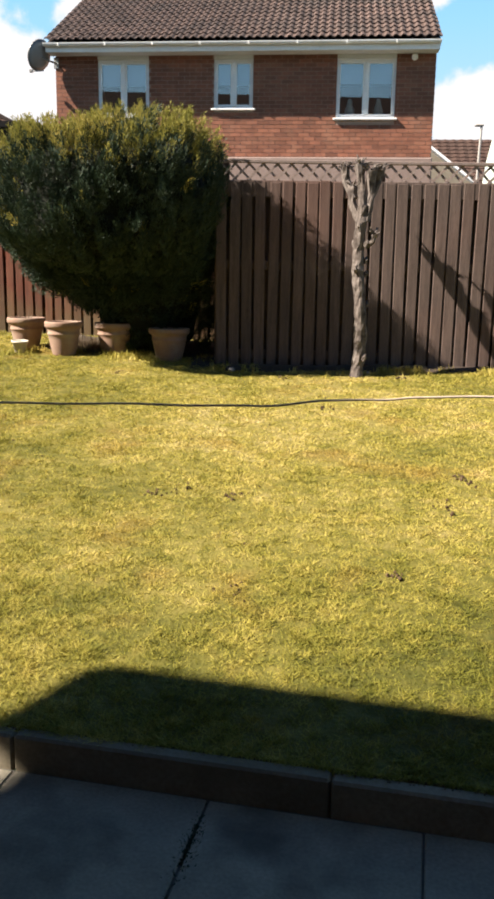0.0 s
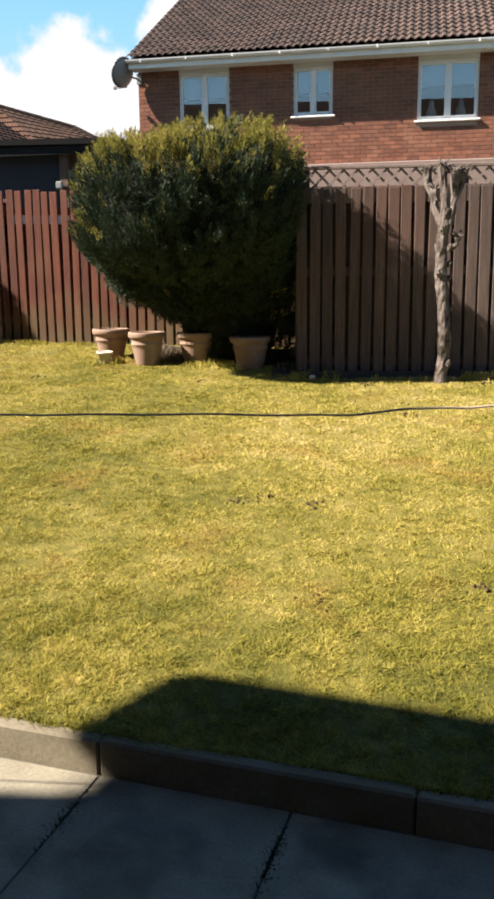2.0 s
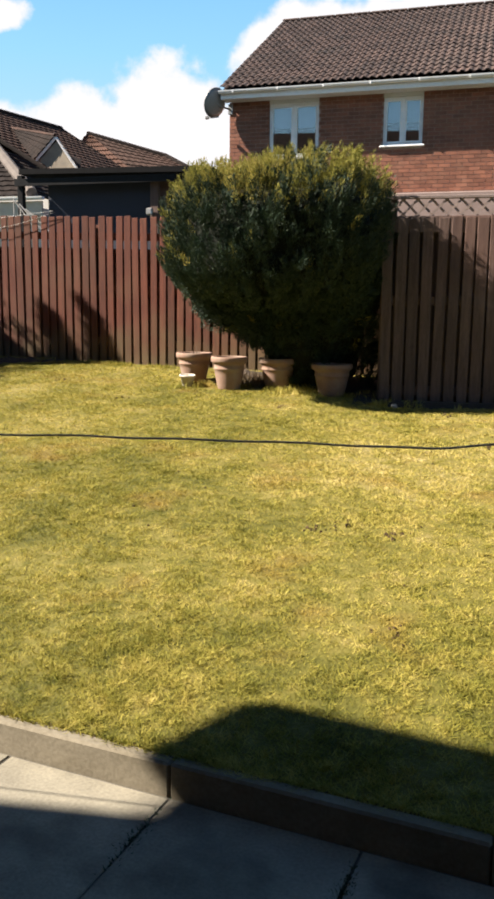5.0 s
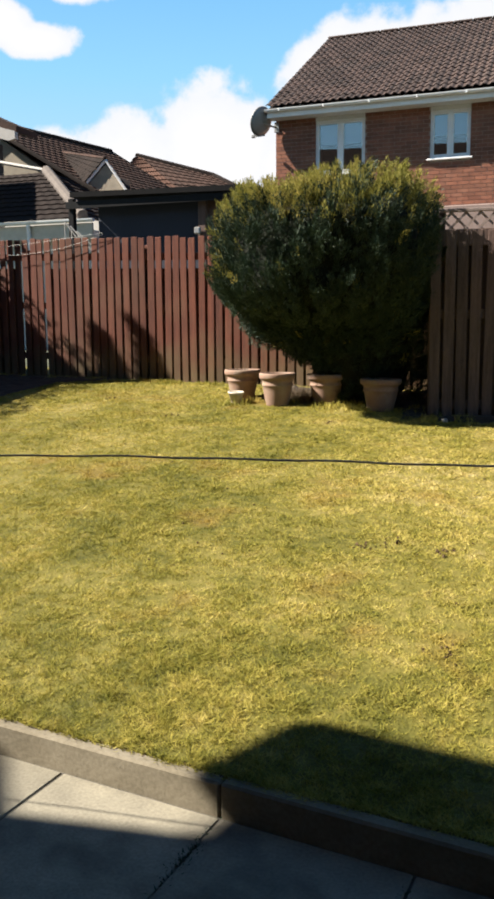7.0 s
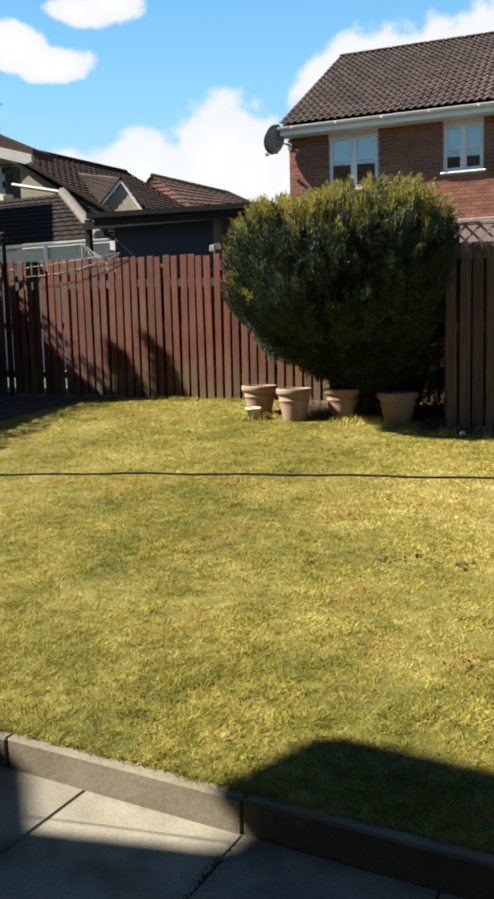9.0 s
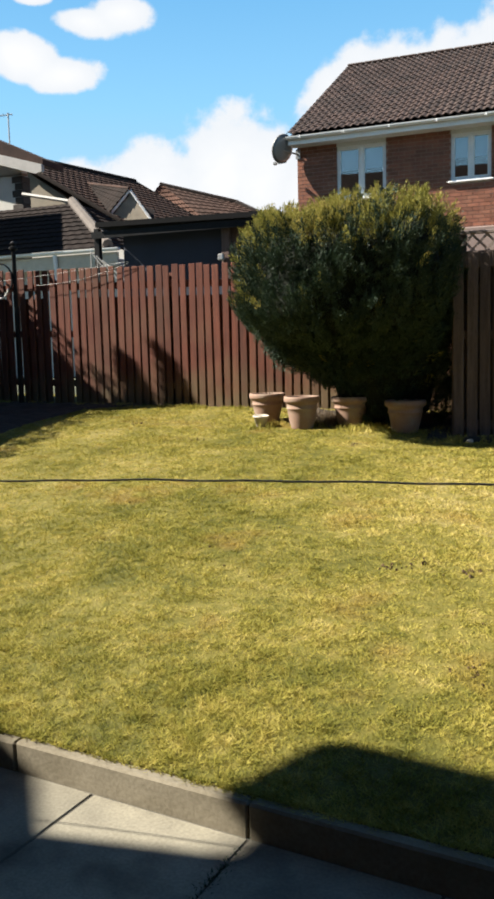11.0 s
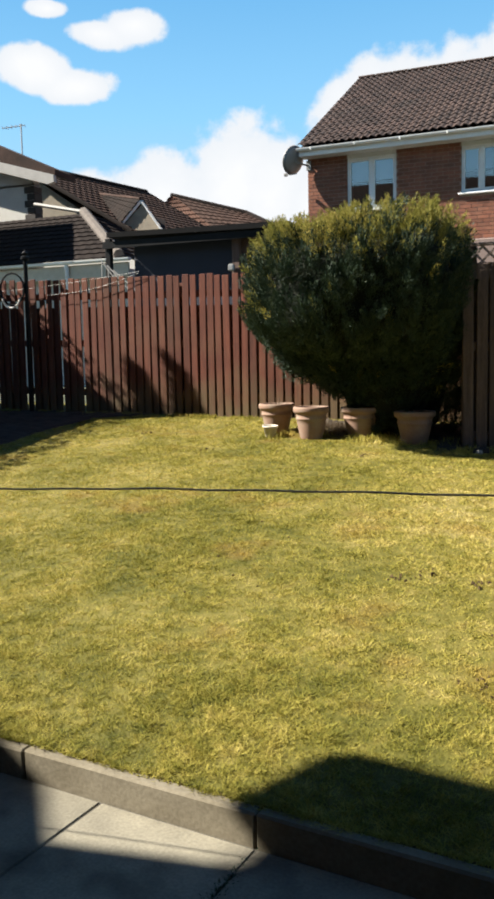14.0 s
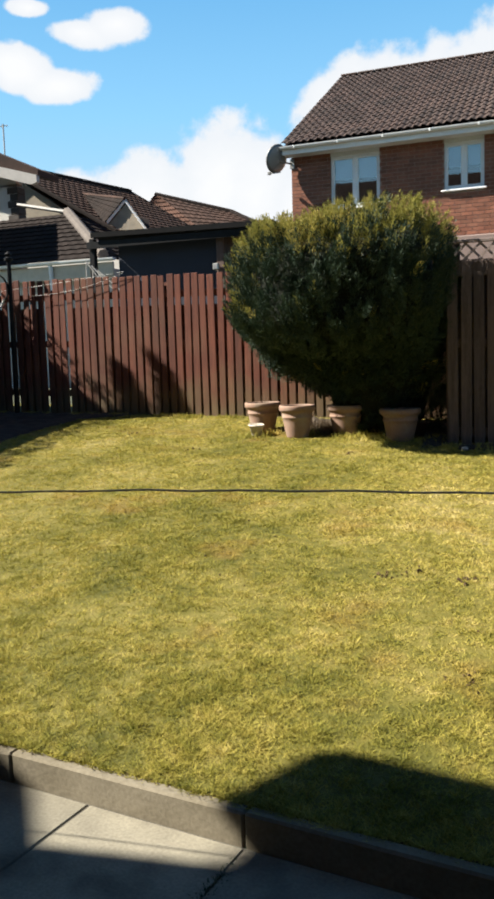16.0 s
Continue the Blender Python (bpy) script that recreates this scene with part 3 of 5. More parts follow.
build_red_fence()
build_grey_fence()
jog = thing("fence", "short dark timber fence return behind the bush", "fence", (-1.12, 8.30, 0), rz=90)
for k in range(12):
    part("board", boxes((0.02 + 0.124 * k, 0.14 + 0.124 * k, 0.021 * (k % 2), 0.02 + 0.021 * (k % 2), 0.6, 2.4), bevel=0.004), M_FENCE_GREY, jog)
part("rail", boxes((0, 1.5, -0.05, -0.004, 2.2, 2.28), bevel=0.004), M_FENCE_GREY, jog)


# ---- the house beyond the fence ----
def tile_bm(w, l, t=0.018):
    """One double-roll roof tile, lying on z = 0, its lower edge at y = 0."""
    bm = bmesh.new()
    cols = []
    for k in range(9):
        u = k / 8
        z = 0.042 * max(0.0, math.sin(u * 4 * math.pi - 0.6)) ** 0.8 if math.sin(u * 4 * math.pi - 0.6) > 0 else 0.0
        x = u * w
        cols.append([bm.verts.new(q) for q in ((x, 0, z + 0.012), (x, 0, z + 0.012 + t), (x, l, z + 0.004))])
    for a, b in zip(cols, cols[1:]):
        bm.faces.new((a[0], b[0], b[1], a[1]))
        bm.faces.new((a[1], b[1], b[2], a[2]))
    return bm


def mesh_of(bm, name, mat):
    me = bpy.data.meshes.new(name)
    bm.to_mesh(me)
    bm.free()
    me.materials.append(mat)
    return me


def window_parts(house, x0, x1, z0, z1, y, ornaments=False, blind=0.45):
    w = part("window", boxes((x0, x1, y + 0.10, y + 0.11, z0, z1)), M_BLIND, house, "white double casement window with blind tinted like reflected sky")
    w.data.clear_geometry()
    bm = bmesh.new()
    for b in ((x0, x1, z0, z0 + 0.05), (x0, x1, z1 - 0.05, z1), (x0, x0 + 0.045, z0 + 0.05, z1 - 0.05), (x1 - 0.045, x1, z0 + 0.05, z1 - 0.05)):
        box(bm, b[0], b[1], y + 0.03, y + 0.10, b[2], b[3], bevel=0.006)
    bm.to_mesh(w.data)
    bm.free()
    w.data.materials.clear()
    w.data.materials.append(M_WHITE)
    xm = (x0 + x1) / 2
    part("mullion", boxes((xm - 0.035, xm + 0.035, y + 0.02, y + 0.10, z0 + 0.05, z1 - 0.05), bevel=0.008), M_WHITE, w)
    part("window_sill", boxes((x0 - 0.05, x1 + 0.05, y - 0.07, y + 0.09, z0 - 0.04, z0 - 0.002), bevel=0.01), M_WHITE, w)
    for a, b in ((x0 + 0.046, xm - 0.036), (xm + 0.036, x1 - 0.046)):
        sash = bmesh.new()
        for q in ((a, b, z0 + 0.051, z0 + 0.08), (a, b, z1 - 0.08, z1 - 0.051), (a, a + 0.025, z0 + 0.08, z1 - 0.08), (b - 0.025, b, z0 + 0.08, z1 - 0.08)):
            box(sash, q[0], q[1], y + 0.024, y + 0.08, q[2], q[3], bevel=0.005)
        part("sash", sash, M_WHITE, w)
        g = part("pane", boxes((a + 0.024, b - 0.024, y + 0.05, y + 0.056, z0 + 0.079, z1 - 0.079)), M_GLASS, w)
        g.visible_shadow = False
        if blind:
            part("blind", boxes((a + 0.03, b - 0.03, y + 0.13, y + 0.14, z1 - (z1 - z0) * blind, z1 - 0.06)), M_BLIND, w)
        if ornaments:
            o = part("ornament", lathe([(0.05, 0), (0.09, 0.02), (0.10, 0.10), (0.07, 0.17), (0.05, 0.22), (0.055, 0.27), (0.02, 0.32)], 12), M_ORNAMENT, w, smooth=True)
            o.matrix_basis = pose((a + b) / 2 - 0.02, y + 0.22, z0 + 0.08)


def build_brick_house():
    X0, X1, Y, EAVE, BASE = -5.60, 1.83, 17.30, 5.73, 0.6
    RIDGE_Y, RIDGE_Z = 21.9, 8.70
    h = thing("brick_house", "two-storey red brick house with brown tiled roof and white gutters", "house")
    wins = [(-4.75, -3.72, 4.60, 5.66, 0.44, False), (-2.43, -1.66, 4.75, 5.66, 0.5, False), (-0.04, 1.09, 4.57, 5.65, 0.40, True)]
    # front wall in pieces round the openings
    xs = [X0] + [v for w in wins for v in w[:2]] + [X1]
    front = part("wall", boxes((xs[0], xs[1], Y, Y + 0.28, BASE, EAVE)), M_MORTAR, h)
    for k in range(2, len(xs) - 1, 2):
        part("wall", boxes((xs[k], xs[k + 1], Y, Y + 0.28, BASE, EAVE)), M_MORTAR, h)
    for w in wins:
        part("wall", boxes((w[0], w[1], Y, Y + 0.28, BASE, w[2] - 0.05)), M_MORTAR, h)
        part("lintel", boxes((w[0], w[1], Y, Y + 0.28, w[3], EAVE)), M_SOFFIT, h)
    part("side_wall", boxes((X0 + 0.005, X0 + 0.28, Y + 0.282, 26.4, BASE, EAVE)), M_BRICK, h)
    part("side_wall", boxes((X1 - 0.28, X1, Y + 0.282, 26.4, BASE, EAVE)), M_BRICK, h)
    part("rear_wall", boxes((X0, X1, 26.41, 26.7, BASE, EAVE)), M_BRICK, h)
    part("floor_inside", boxes((X0 + 0.29, X1 - 0.29, Y + 0.29, 26.4, 3.6, 3.7)), M_ROOM, h)
    part("partition", boxes((X0 + 0.29, X1 - 0.29, Y + 2.6, Y + 2.7, 3.7, EAVE)), M_ROOM, h)
    part("ceiling_inside", boxes((X0 + 0.29, X1 - 0.29, Y + 0.29, Y + 2.59, EAVE - 0.05, EAVE - 0.01)), M_ROOM, h)
    for x in (X0 + 0.02, X1 - 0.02):
        g = bmesh.new()
        prism(g, [(Y + 0.1, EAVE), (26.6, EAVE), (RIDGE_Y, RIDGE_Z - 0.2)], "x", x - 0.02, x + 0.02)
        part("gable", g, M_BRICK, h)
    for w in wins:
        window_parts(h, w[0], w[1], w[2], w[3], Y, w[5], w[4])
    part("lean_to", boxes((X0 + 0.1, X1 - 0.01, Y - 0.35, Y - 0.03, 0.6, 3.80), bevel=0.02), M_PINK, h, "pinkish weathered lean-to front")
    # eaves: soffit, fascia, gutter and its brackets
    part("soffit", boxes((X0 - 0.08, X1 + 0.02, Y - 0.34, Y - 0.005, EAVE + 0.0, EAVE + 0.03)), M_SOFFIT, h)
    part("fascia", boxes((X0 - 0.08, X1 + 0.02, Y - 0.365, Y - 0.342, EAVE - 0.015, EAVE + 0.13), bevel=0.004), M_WHITE, h)
    gut = bmesh.new()
    prof = [(-0.055 * math.cos(a) - 0.0, -0.055 * math.sin(a)) for a in [math.pi * k / 8 for k in range(9)]]
    inner = [(p[0] * 0.9, p[1] * 0.9) for p in prof[::-1]]
    prism(gut, [(Y - 0.425 + p[0], EAVE + 0.135 + p[1]) for p in prof + inner], "x", X0 - 0.10, X1 + 0.03)
    gutter = part("gutter", gut, M_WHITE, h)
    x = X0 + 0.2
    while x < X1:
        part("gutter_bracket", boxes((x, x + 0.02, Y - 0.483, Y - 0.367, EAVE + 0.075, EAVE + 0.137), bevel=0.004), M_WHITE, gutter)
        x += 0.92
    part("security_lamp", lathe([(0.03, 0), (0.06, 0.03), (0.06, 0.09), (0.03, 0.11)], 12), M_WHITE, h).matrix_basis = pose(1.42, Y - 0.06, EAVE - 0.13)
    # roof: boarding, ridge and verge
    run, rise = RIDGE_Y - (Y - 0.44), RIDGE_Z - (EAVE + 0.165)
    pitch, slope = math.degrees(math.atan2(rise, run)), math.hypot(run, rise)
    deck = bmesh.new()
    prism(deck, [(Y - 0.37, EAVE + 0.14), (RIDGE_Y, RIDGE_Z - 0.03), (27.0, EAVE + 0.14), (27.0, EAVE + 0.05), (RIDGE_Y, RIDGE_Z - 0.16), (Y - 0.335, EAVE + 0.05)], "x", X0 - 0.06, X1 + 0.03)
    roof = part("roof", deck, M_TILE_DARK, h)
    rt = bmesh.new()
    x = X0 - 0.08
    while x < X1 - 0.3:
        box(rt, x + 0.004, x + 0.44, -0.11, 0.11, 0, 0.05, bevel=0.015, m=pose(0, RIDGE_Y, RIDGE_Z + 0.01, 0, 0, 0))
        x += 0.445
    part("ridge_tiles", rt, M_TILE, roof)
    rows_n, gauge, wide = int(slope / 0.30), slope / int(slope / 0.30), (X1 - X0 + 0.12) / 25
    cols = 25
    me = mesh_of(tile_bm(wide, 0.34), "roof_tile", M_TILE)
    rest, count = bmesh.new(), 0
    for r in range(rows_n):
        for c in range(cols):
            m = pose(X0 - 0.08 + c * wide, Y - 0.46, EAVE + 0.165, pitch, 0, 0) @ pose(random.uniform(-0.003, 0.003), r * gauge, random.uniform(0, 0.004), random.uniform(-0.4, 0.3), random.uniform(-0.3, 0.3), 0)
            if count < 299:
                shared("roof_tile", me, roof, m)
                count += 1
            else:
                b = tile_bm(wide, 0.34)
                b.transform(m)
                tmp = bpy.data.meshes.new("t")
                b.to_mesh(tmp)
                b.free()
                rest.from_mesh(tmp)
                bpy.data.meshes.remove(tmp)
    tagged(part("upper_tiles", rest, M_TILE, roof), kind="stuff")
    # brickwork, each brick proud of the mortar; only what shows over the fence
    bl, bh, mort = 0.215, 0.065, 0.010
    bme = mesh_of(boxes((0, bl, -0.006, 0.02, 0, bh)), "brick", M_BRICK)
    rest, count = bmesh.new(), 0
    r = 0
    z = EAVE - 0.075
    while z > 3.6:
        x = X0 - (bl / 2 if r % 2 else 0)
        while x < X1:
            a, b = max(x, X0), min(x + bl, X1)
            for w in wins:
                if w[2] - 0.05 - 0.02 < z + bh:
                    if a < w[0] < b:
                        b = w[0]
                    elif a < w[1] < b:
                        a = w[1]
                    elif w[0] <= a and b <= w[1]:
                        a = b
            if b - a > 0.03:
                if b - a > bl - 0.001 and count < 300 and -3.8 < x < 1.7 and 3.85 < z < 5.5:
                    shared("brick", bme, front, pose(a, Y + random.uniform(-0.002, 0.002), z))
                    count += 1
                else:
                    box(rest, a, b, Y - 0.006, Y + 0.02, z, z + bh)
            x += bl + mort
        z -= bh + mort
        r += 1
    tagged(part("brickwork", rest, M_BRICK, front), kind="stuff")


build_brick_house()


def build_dish():
    d = thing("satellite_dish", "grey satellite dish on a bracket at the house corner", "satellite dish", (-5.78, 16.95, 5.66))
    bowl = bmesh.new()
    rings = []
    for r, z in ((0.0, 0.0), (0.1, 0.008), (0.2, 0.03), (0.265, 0.055), (0.275, 0.052), (0.2, 0.02), (0.1, -0.003), (0.0, -0.012)):
        rings.append([bowl.verts.new((max(r, 0.001) * math.cos(2 * math.pi * k / 24), max(r, 0.001) * math.sin(2 * math.pi * k / 24) * 1.08, z)) for k in range(24)])
    for a, b in zip(rings, rings[1:]):
        for k in range(24):
            bowl.faces.new((a[k], a[(k + 1) % 24], b[(k + 1) % 24], b[k]))
    o = part("bowl", bowl, M_DISH, d, smooth=True)
    o.matrix_basis = pose(0, 0, 0, 72, 0, -122)
    arm = tube(bmesh.new(), [(0.05, 0.0, -0.27), (-0.10, 0.04, -0.27), (-0.22, 0.10, -0.25)], [0.012, 0.012, 0.012], 6)
    a = part("arm", arm, M_STEEL, d)
    part("feed_horn", boxes((-0.27, -0.20, 0.07, 0.14, -0.28, -0.22), bevel=0.01), M_DISH, a)
    part("bracket", tube(bmesh.new(), [(0.0, 0.02, -0.02), (0.10, 0.10, -0.06), (0.19, 0.33, -0.06)], [0.02, 0.02, 0.02], 6), M_STEEL, d)
    part("wall_plate", boxes((0.15, 0.25, 0.32, 0.345, -0.16, 0.04), bevel=0.005), M_STEEL, d)


build_dish()


# ---- bush ----
def ramp01(v, a, b):
    v = min(1.0, max(0.0, (v - a) / (b - a)))
    return v * v * (3 - 2 * v)


BUSH_TURN, BUSH_CORNER = radians(14), Vector((0.55, -0.65, 0.50)).normalized()


def bush_radius(d):
    """Distance from the middle to the surface of the clipped crown along the unit vector d."""
    # the clipped faces stand askew to the fence, the front one turned a little east
    lx, ly = d.x * math.cos(BUSH_TURN) + d.y * math.sin(BUSH_TURN), d.y * math.cos(BUSH_TURN) - d.x * math.sin(BUSH_TURN)
    a, b = (1.15 if lx < 0 else 1.16), (1.27 if ly < 0 else 0.80)
    c = 0.88 if d.z > 0 else 0.94 + 0.95 * ramp01(d.x, -0.2, 0.3) * ramp01(d.y, -0.05, 0.28)
    plan = (abs(lx / a) ** 2.7 + abs(ly / b) ** 2.7) ** (1 / 2.7)
    p = 4.2 + 0.5 * ramp01(d.x, 0.0, 0.4) * ramp01(d.z, -0.1, 0.3)
    r = (plan ** p + abs(d.z / c) ** p) ** (-1 / p)
    # undercut in front and to the west, square at the top corner to the east
    r *= 1 - 0.50 * ramp01(-d.z, 0.0, 0.7) * ramp01(-d.y, -0.2, 0.6)
    r *= 1 - 0.18 * ramp01(-d.z, 0.1, 0.7) * ramp01(-d.x, 0.0, 0.7)
    r *= 1 + 0.11 * ramp01(d.dot(BUSH_CORNER), 0.80, 1.0)
    return r * (1 + 0.025 * noise.noise(d * 3.2) + 0.05 * noise.noise(Vector((d.x * 8, d.y * 8, d.z * 2.6))))


def build_bush():
    mid = Vector((-2.25, 8.55, 1.98))
    base = ground_z(mid.x, mid.y)
    b = thing("bush", "large clipped evergreen bush with yellow tips over pots", "bush", (mid.x, mid.y, base))
    off = Vector((0, 0, mid.z - base))
    wood = bmesh.new()
    tube(wood, [(0.25, 0.5, -0.1), (0.2, 0.45, 0.3), (0.1, 0.2, 0.8), (0, 0, 1.3)], [0.13, 0.11, 0.09, 0.05], 9, 0.15)
    for k in range(9):
        a = k * 0.7 + 0.3
        tube(wood, [(0.2, 0.42, 0.2 + 0.04 * k), (0.35 * math.cos(a), 0.1 + 0.3 * math.sin(a), 0.5 + 0.05 * k), (0.85 * math.cos(a), 0.7 * math.sin(a), 0.95 + 0.08 * k)], [0.05, 0.035, 0.015], 6, 0.15)
    part("trunk", wood, M_TWIG, b)
    # solid near-black filling that stands for the shade between the sprays
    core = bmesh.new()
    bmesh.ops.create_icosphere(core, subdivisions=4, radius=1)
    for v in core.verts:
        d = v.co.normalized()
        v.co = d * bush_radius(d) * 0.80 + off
    part("shade_core", core, M_CORE_SHADE, b)
    rng = np.random.default_rng(9)

    def plumes(ways, length, thick, n, tip):
        """Upright sprays, each of n narrow leaves set round a twig; tip: the share of each spray that is drawn, from one end."""
        dirs = np.array([tuple(d) for d in ways])
        cleft = np.array([noise.noise(Vector((d.x * 11, d.y * 11, d.z * 3.5))) for d in ways])
        radii = np.array([bush_radius(d) for d in ways]) * (rng.uniform(0.87, 0.97, len(ways)) - 0.20 * np.clip(-cleft * 2.6, 0, 1) + 0.03 * np.clip(cleft * 2, 0, 1))
        foot = dirs * radii[:, None] + np.array(off)
        up = dirs * rng.uniform(0.35, 0.9, len(ways))[:, None] + np.array((0, 0, 0.8)) + rng.normal(size=dirs.shape) * 0.16
        up /= np.linalg.norm(up, axis=1)[:, None]
        foot = foot - up * 0.45 * length[:, None]
        u = rng.uniform(tip[0], tip[1], (len(ways), n))
        out = rng.normal(size=(len(ways), n, 3))
        out -= (out * up[:, None]).sum(2)[..., None] * up[:, None]
        out /= np.linalg.norm(out, axis=2)[..., None]
        fat = thick[:, None] * np.sin(np.pi * (0.12 + 0.86 * u)) ** 0.7 * rng.uniform(0.2, 1.0, u.shape)
        at = foot[:, None] + up[:, None] * (u * length[:, None])[..., None] + out * fat[..., None]
        t = up[:, None] * 1.0 + out * 0.40 + rng.normal(size=out.shape) * 0.2
        t /= np.linalg.norm(t, axis=2)[..., None]
        side = np.cross(t, rng.normal(size=out.shape))
        side /= np.linalg.norm(side, axis=2)[..., None]
        l, w = rng.uniform(0.022, 0.05, u.shape)[..., None], rng.uniform(0.0022, 0.0046, u.shape)[..., None]
        co = np.stack([at, at + t * l * 0.5 + side * w, at + t * l, at + t * l * 0.5 - side * w], 2)
        return co.reshape(-1, 4, 3)
    ways, yellow = [], []
    while len(ways) < 6000:
        d = Vector(rng.normal(size=3)).normalized()
        if d.y > 0.55 and rng.random() < 0.7:
            continue
        ways.append(d)
        p = d * bush_radius(d)
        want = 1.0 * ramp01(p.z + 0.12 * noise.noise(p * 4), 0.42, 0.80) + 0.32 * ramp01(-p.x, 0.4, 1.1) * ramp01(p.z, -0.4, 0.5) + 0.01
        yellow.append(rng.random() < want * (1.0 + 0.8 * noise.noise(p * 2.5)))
    length, thick = rng.uniform(0.14, 0.28, len(ways)), rng.uniform(0.03, 0.05, len(ways))
    yellow = np.array(yellow)
    green = [d for d, q in zip(ways, yellow) if not q]
    gold = [d for d, q in zip(ways, yellow) if q]
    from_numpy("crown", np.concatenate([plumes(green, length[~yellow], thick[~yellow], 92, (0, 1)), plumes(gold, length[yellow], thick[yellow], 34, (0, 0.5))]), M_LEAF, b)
    shoots = []
    while len(shoots) < 150:
        d = Vector(rng.normal(size=3)).normalized()
        q = d * bush_radius(d)
        if q.z > 0.66 and rng.random() < (0.9 if 0.2 < q.x < 0.9 else 0.45):
            shoots.append(d)
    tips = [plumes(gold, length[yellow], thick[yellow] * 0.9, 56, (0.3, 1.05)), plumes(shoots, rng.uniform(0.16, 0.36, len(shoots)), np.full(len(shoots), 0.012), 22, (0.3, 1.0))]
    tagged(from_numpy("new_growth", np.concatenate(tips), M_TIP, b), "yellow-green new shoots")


build_bush()


# ---- pots ----
def build_pot(x, y, rim_r, high, label, stems=False, tilt=0.0):
    p = thing("plant_pot", label, "plant pot", (x, y, ground_z(x, y) - 0.01), group="pots by the bush")
    p.matrix_basis = p.matrix_basis @ pose(0, 0, 0, tilt, tilt * 0.6, random.uniform(0, 90))
    r, h = rim_r, high
    prof = [(r * 0.58, 0), (r * 0.60, 0.010), (r * 0.69, h * 0.22), (r * 0.78, h * 0.48), (r * 0.815, h * 0.60), (r * 0.85, h * 0.615), (r * 0.86, h * 0.65), (r * 0.83, h * 0.675), (r * 0.84, h * 0.76),
            (r * 0.88, h * 0.80), (r * 0.97, h * 0.83), (r, h * 0.87), (r, h * 0.95), (r * 0.98, h), (r * 0.88, h), (r * 0.85, h * 0.97), (r * 0.80, h * 0.80)]
    part("pot_body", lathe(prof, 36), M_TERRA, p, smooth=True)
    soil = bmesh.new()
    bmesh.ops.create_circle(soil, cap_ends=True, radius=r * 0.83, segments=24)
    bmesh.ops.transform(soil, matrix=pose(0, 0, h * 0.87), verts=soil.verts[:])
    part("soil", soil, M_COMPOST, p)
    if stems:
        for k in range(9):
            st = bmesh.new()
            a, q = random.uniform(0, 6.28), random.uniform(0.02, r * 0.6)
            tube(st, [(q * math.cos(a), q * math.sin(a), h * 0.86), (q * 1.3 * math.cos(a), q * 1.3 * math.sin(a), h * 0.86 + random.uniform(0.04, 0.12))], [0.006, 0.003], 5)
            part("dead_stem", st, M_DEAD, p)
    return p


POTS = [(-3.27, 8.86, 0.205, 0.33, "terracotta plant pot with dead stems in soil", True), (-2.75, 8.52, 0.195, 0.35, "beige terracotta plant pot by the bush", False),
        (-2.27, 8.74, 0.21, 0.32, "beige terracotta plant pot under the bush", False), (-1.63, 8.48, 0.21, 0.33, "shaded terracotta plant pot at the bush's foot", False)]
for q in POTS:
    build_pot(*q)
saucer = thing("plant_pot", "small cream plastic pot in front of terracotta pot", "plant pot", (-3.22, 8.50, ground_z(-3.22, 8.50) + 0.055))
dish_part = part("pot_body", lathe([(0.048, 0), (0.052, 0.004), (0.078, 0.10), (0.088, 0.102), (0.089, 0.122), (0.080, 0.123), (0.06, 0.03)], 24), M_SAUCER, saucer, smooth=True)
dish_part.matrix_basis = pose(0, 0, -0.045, 4, 3, 8)


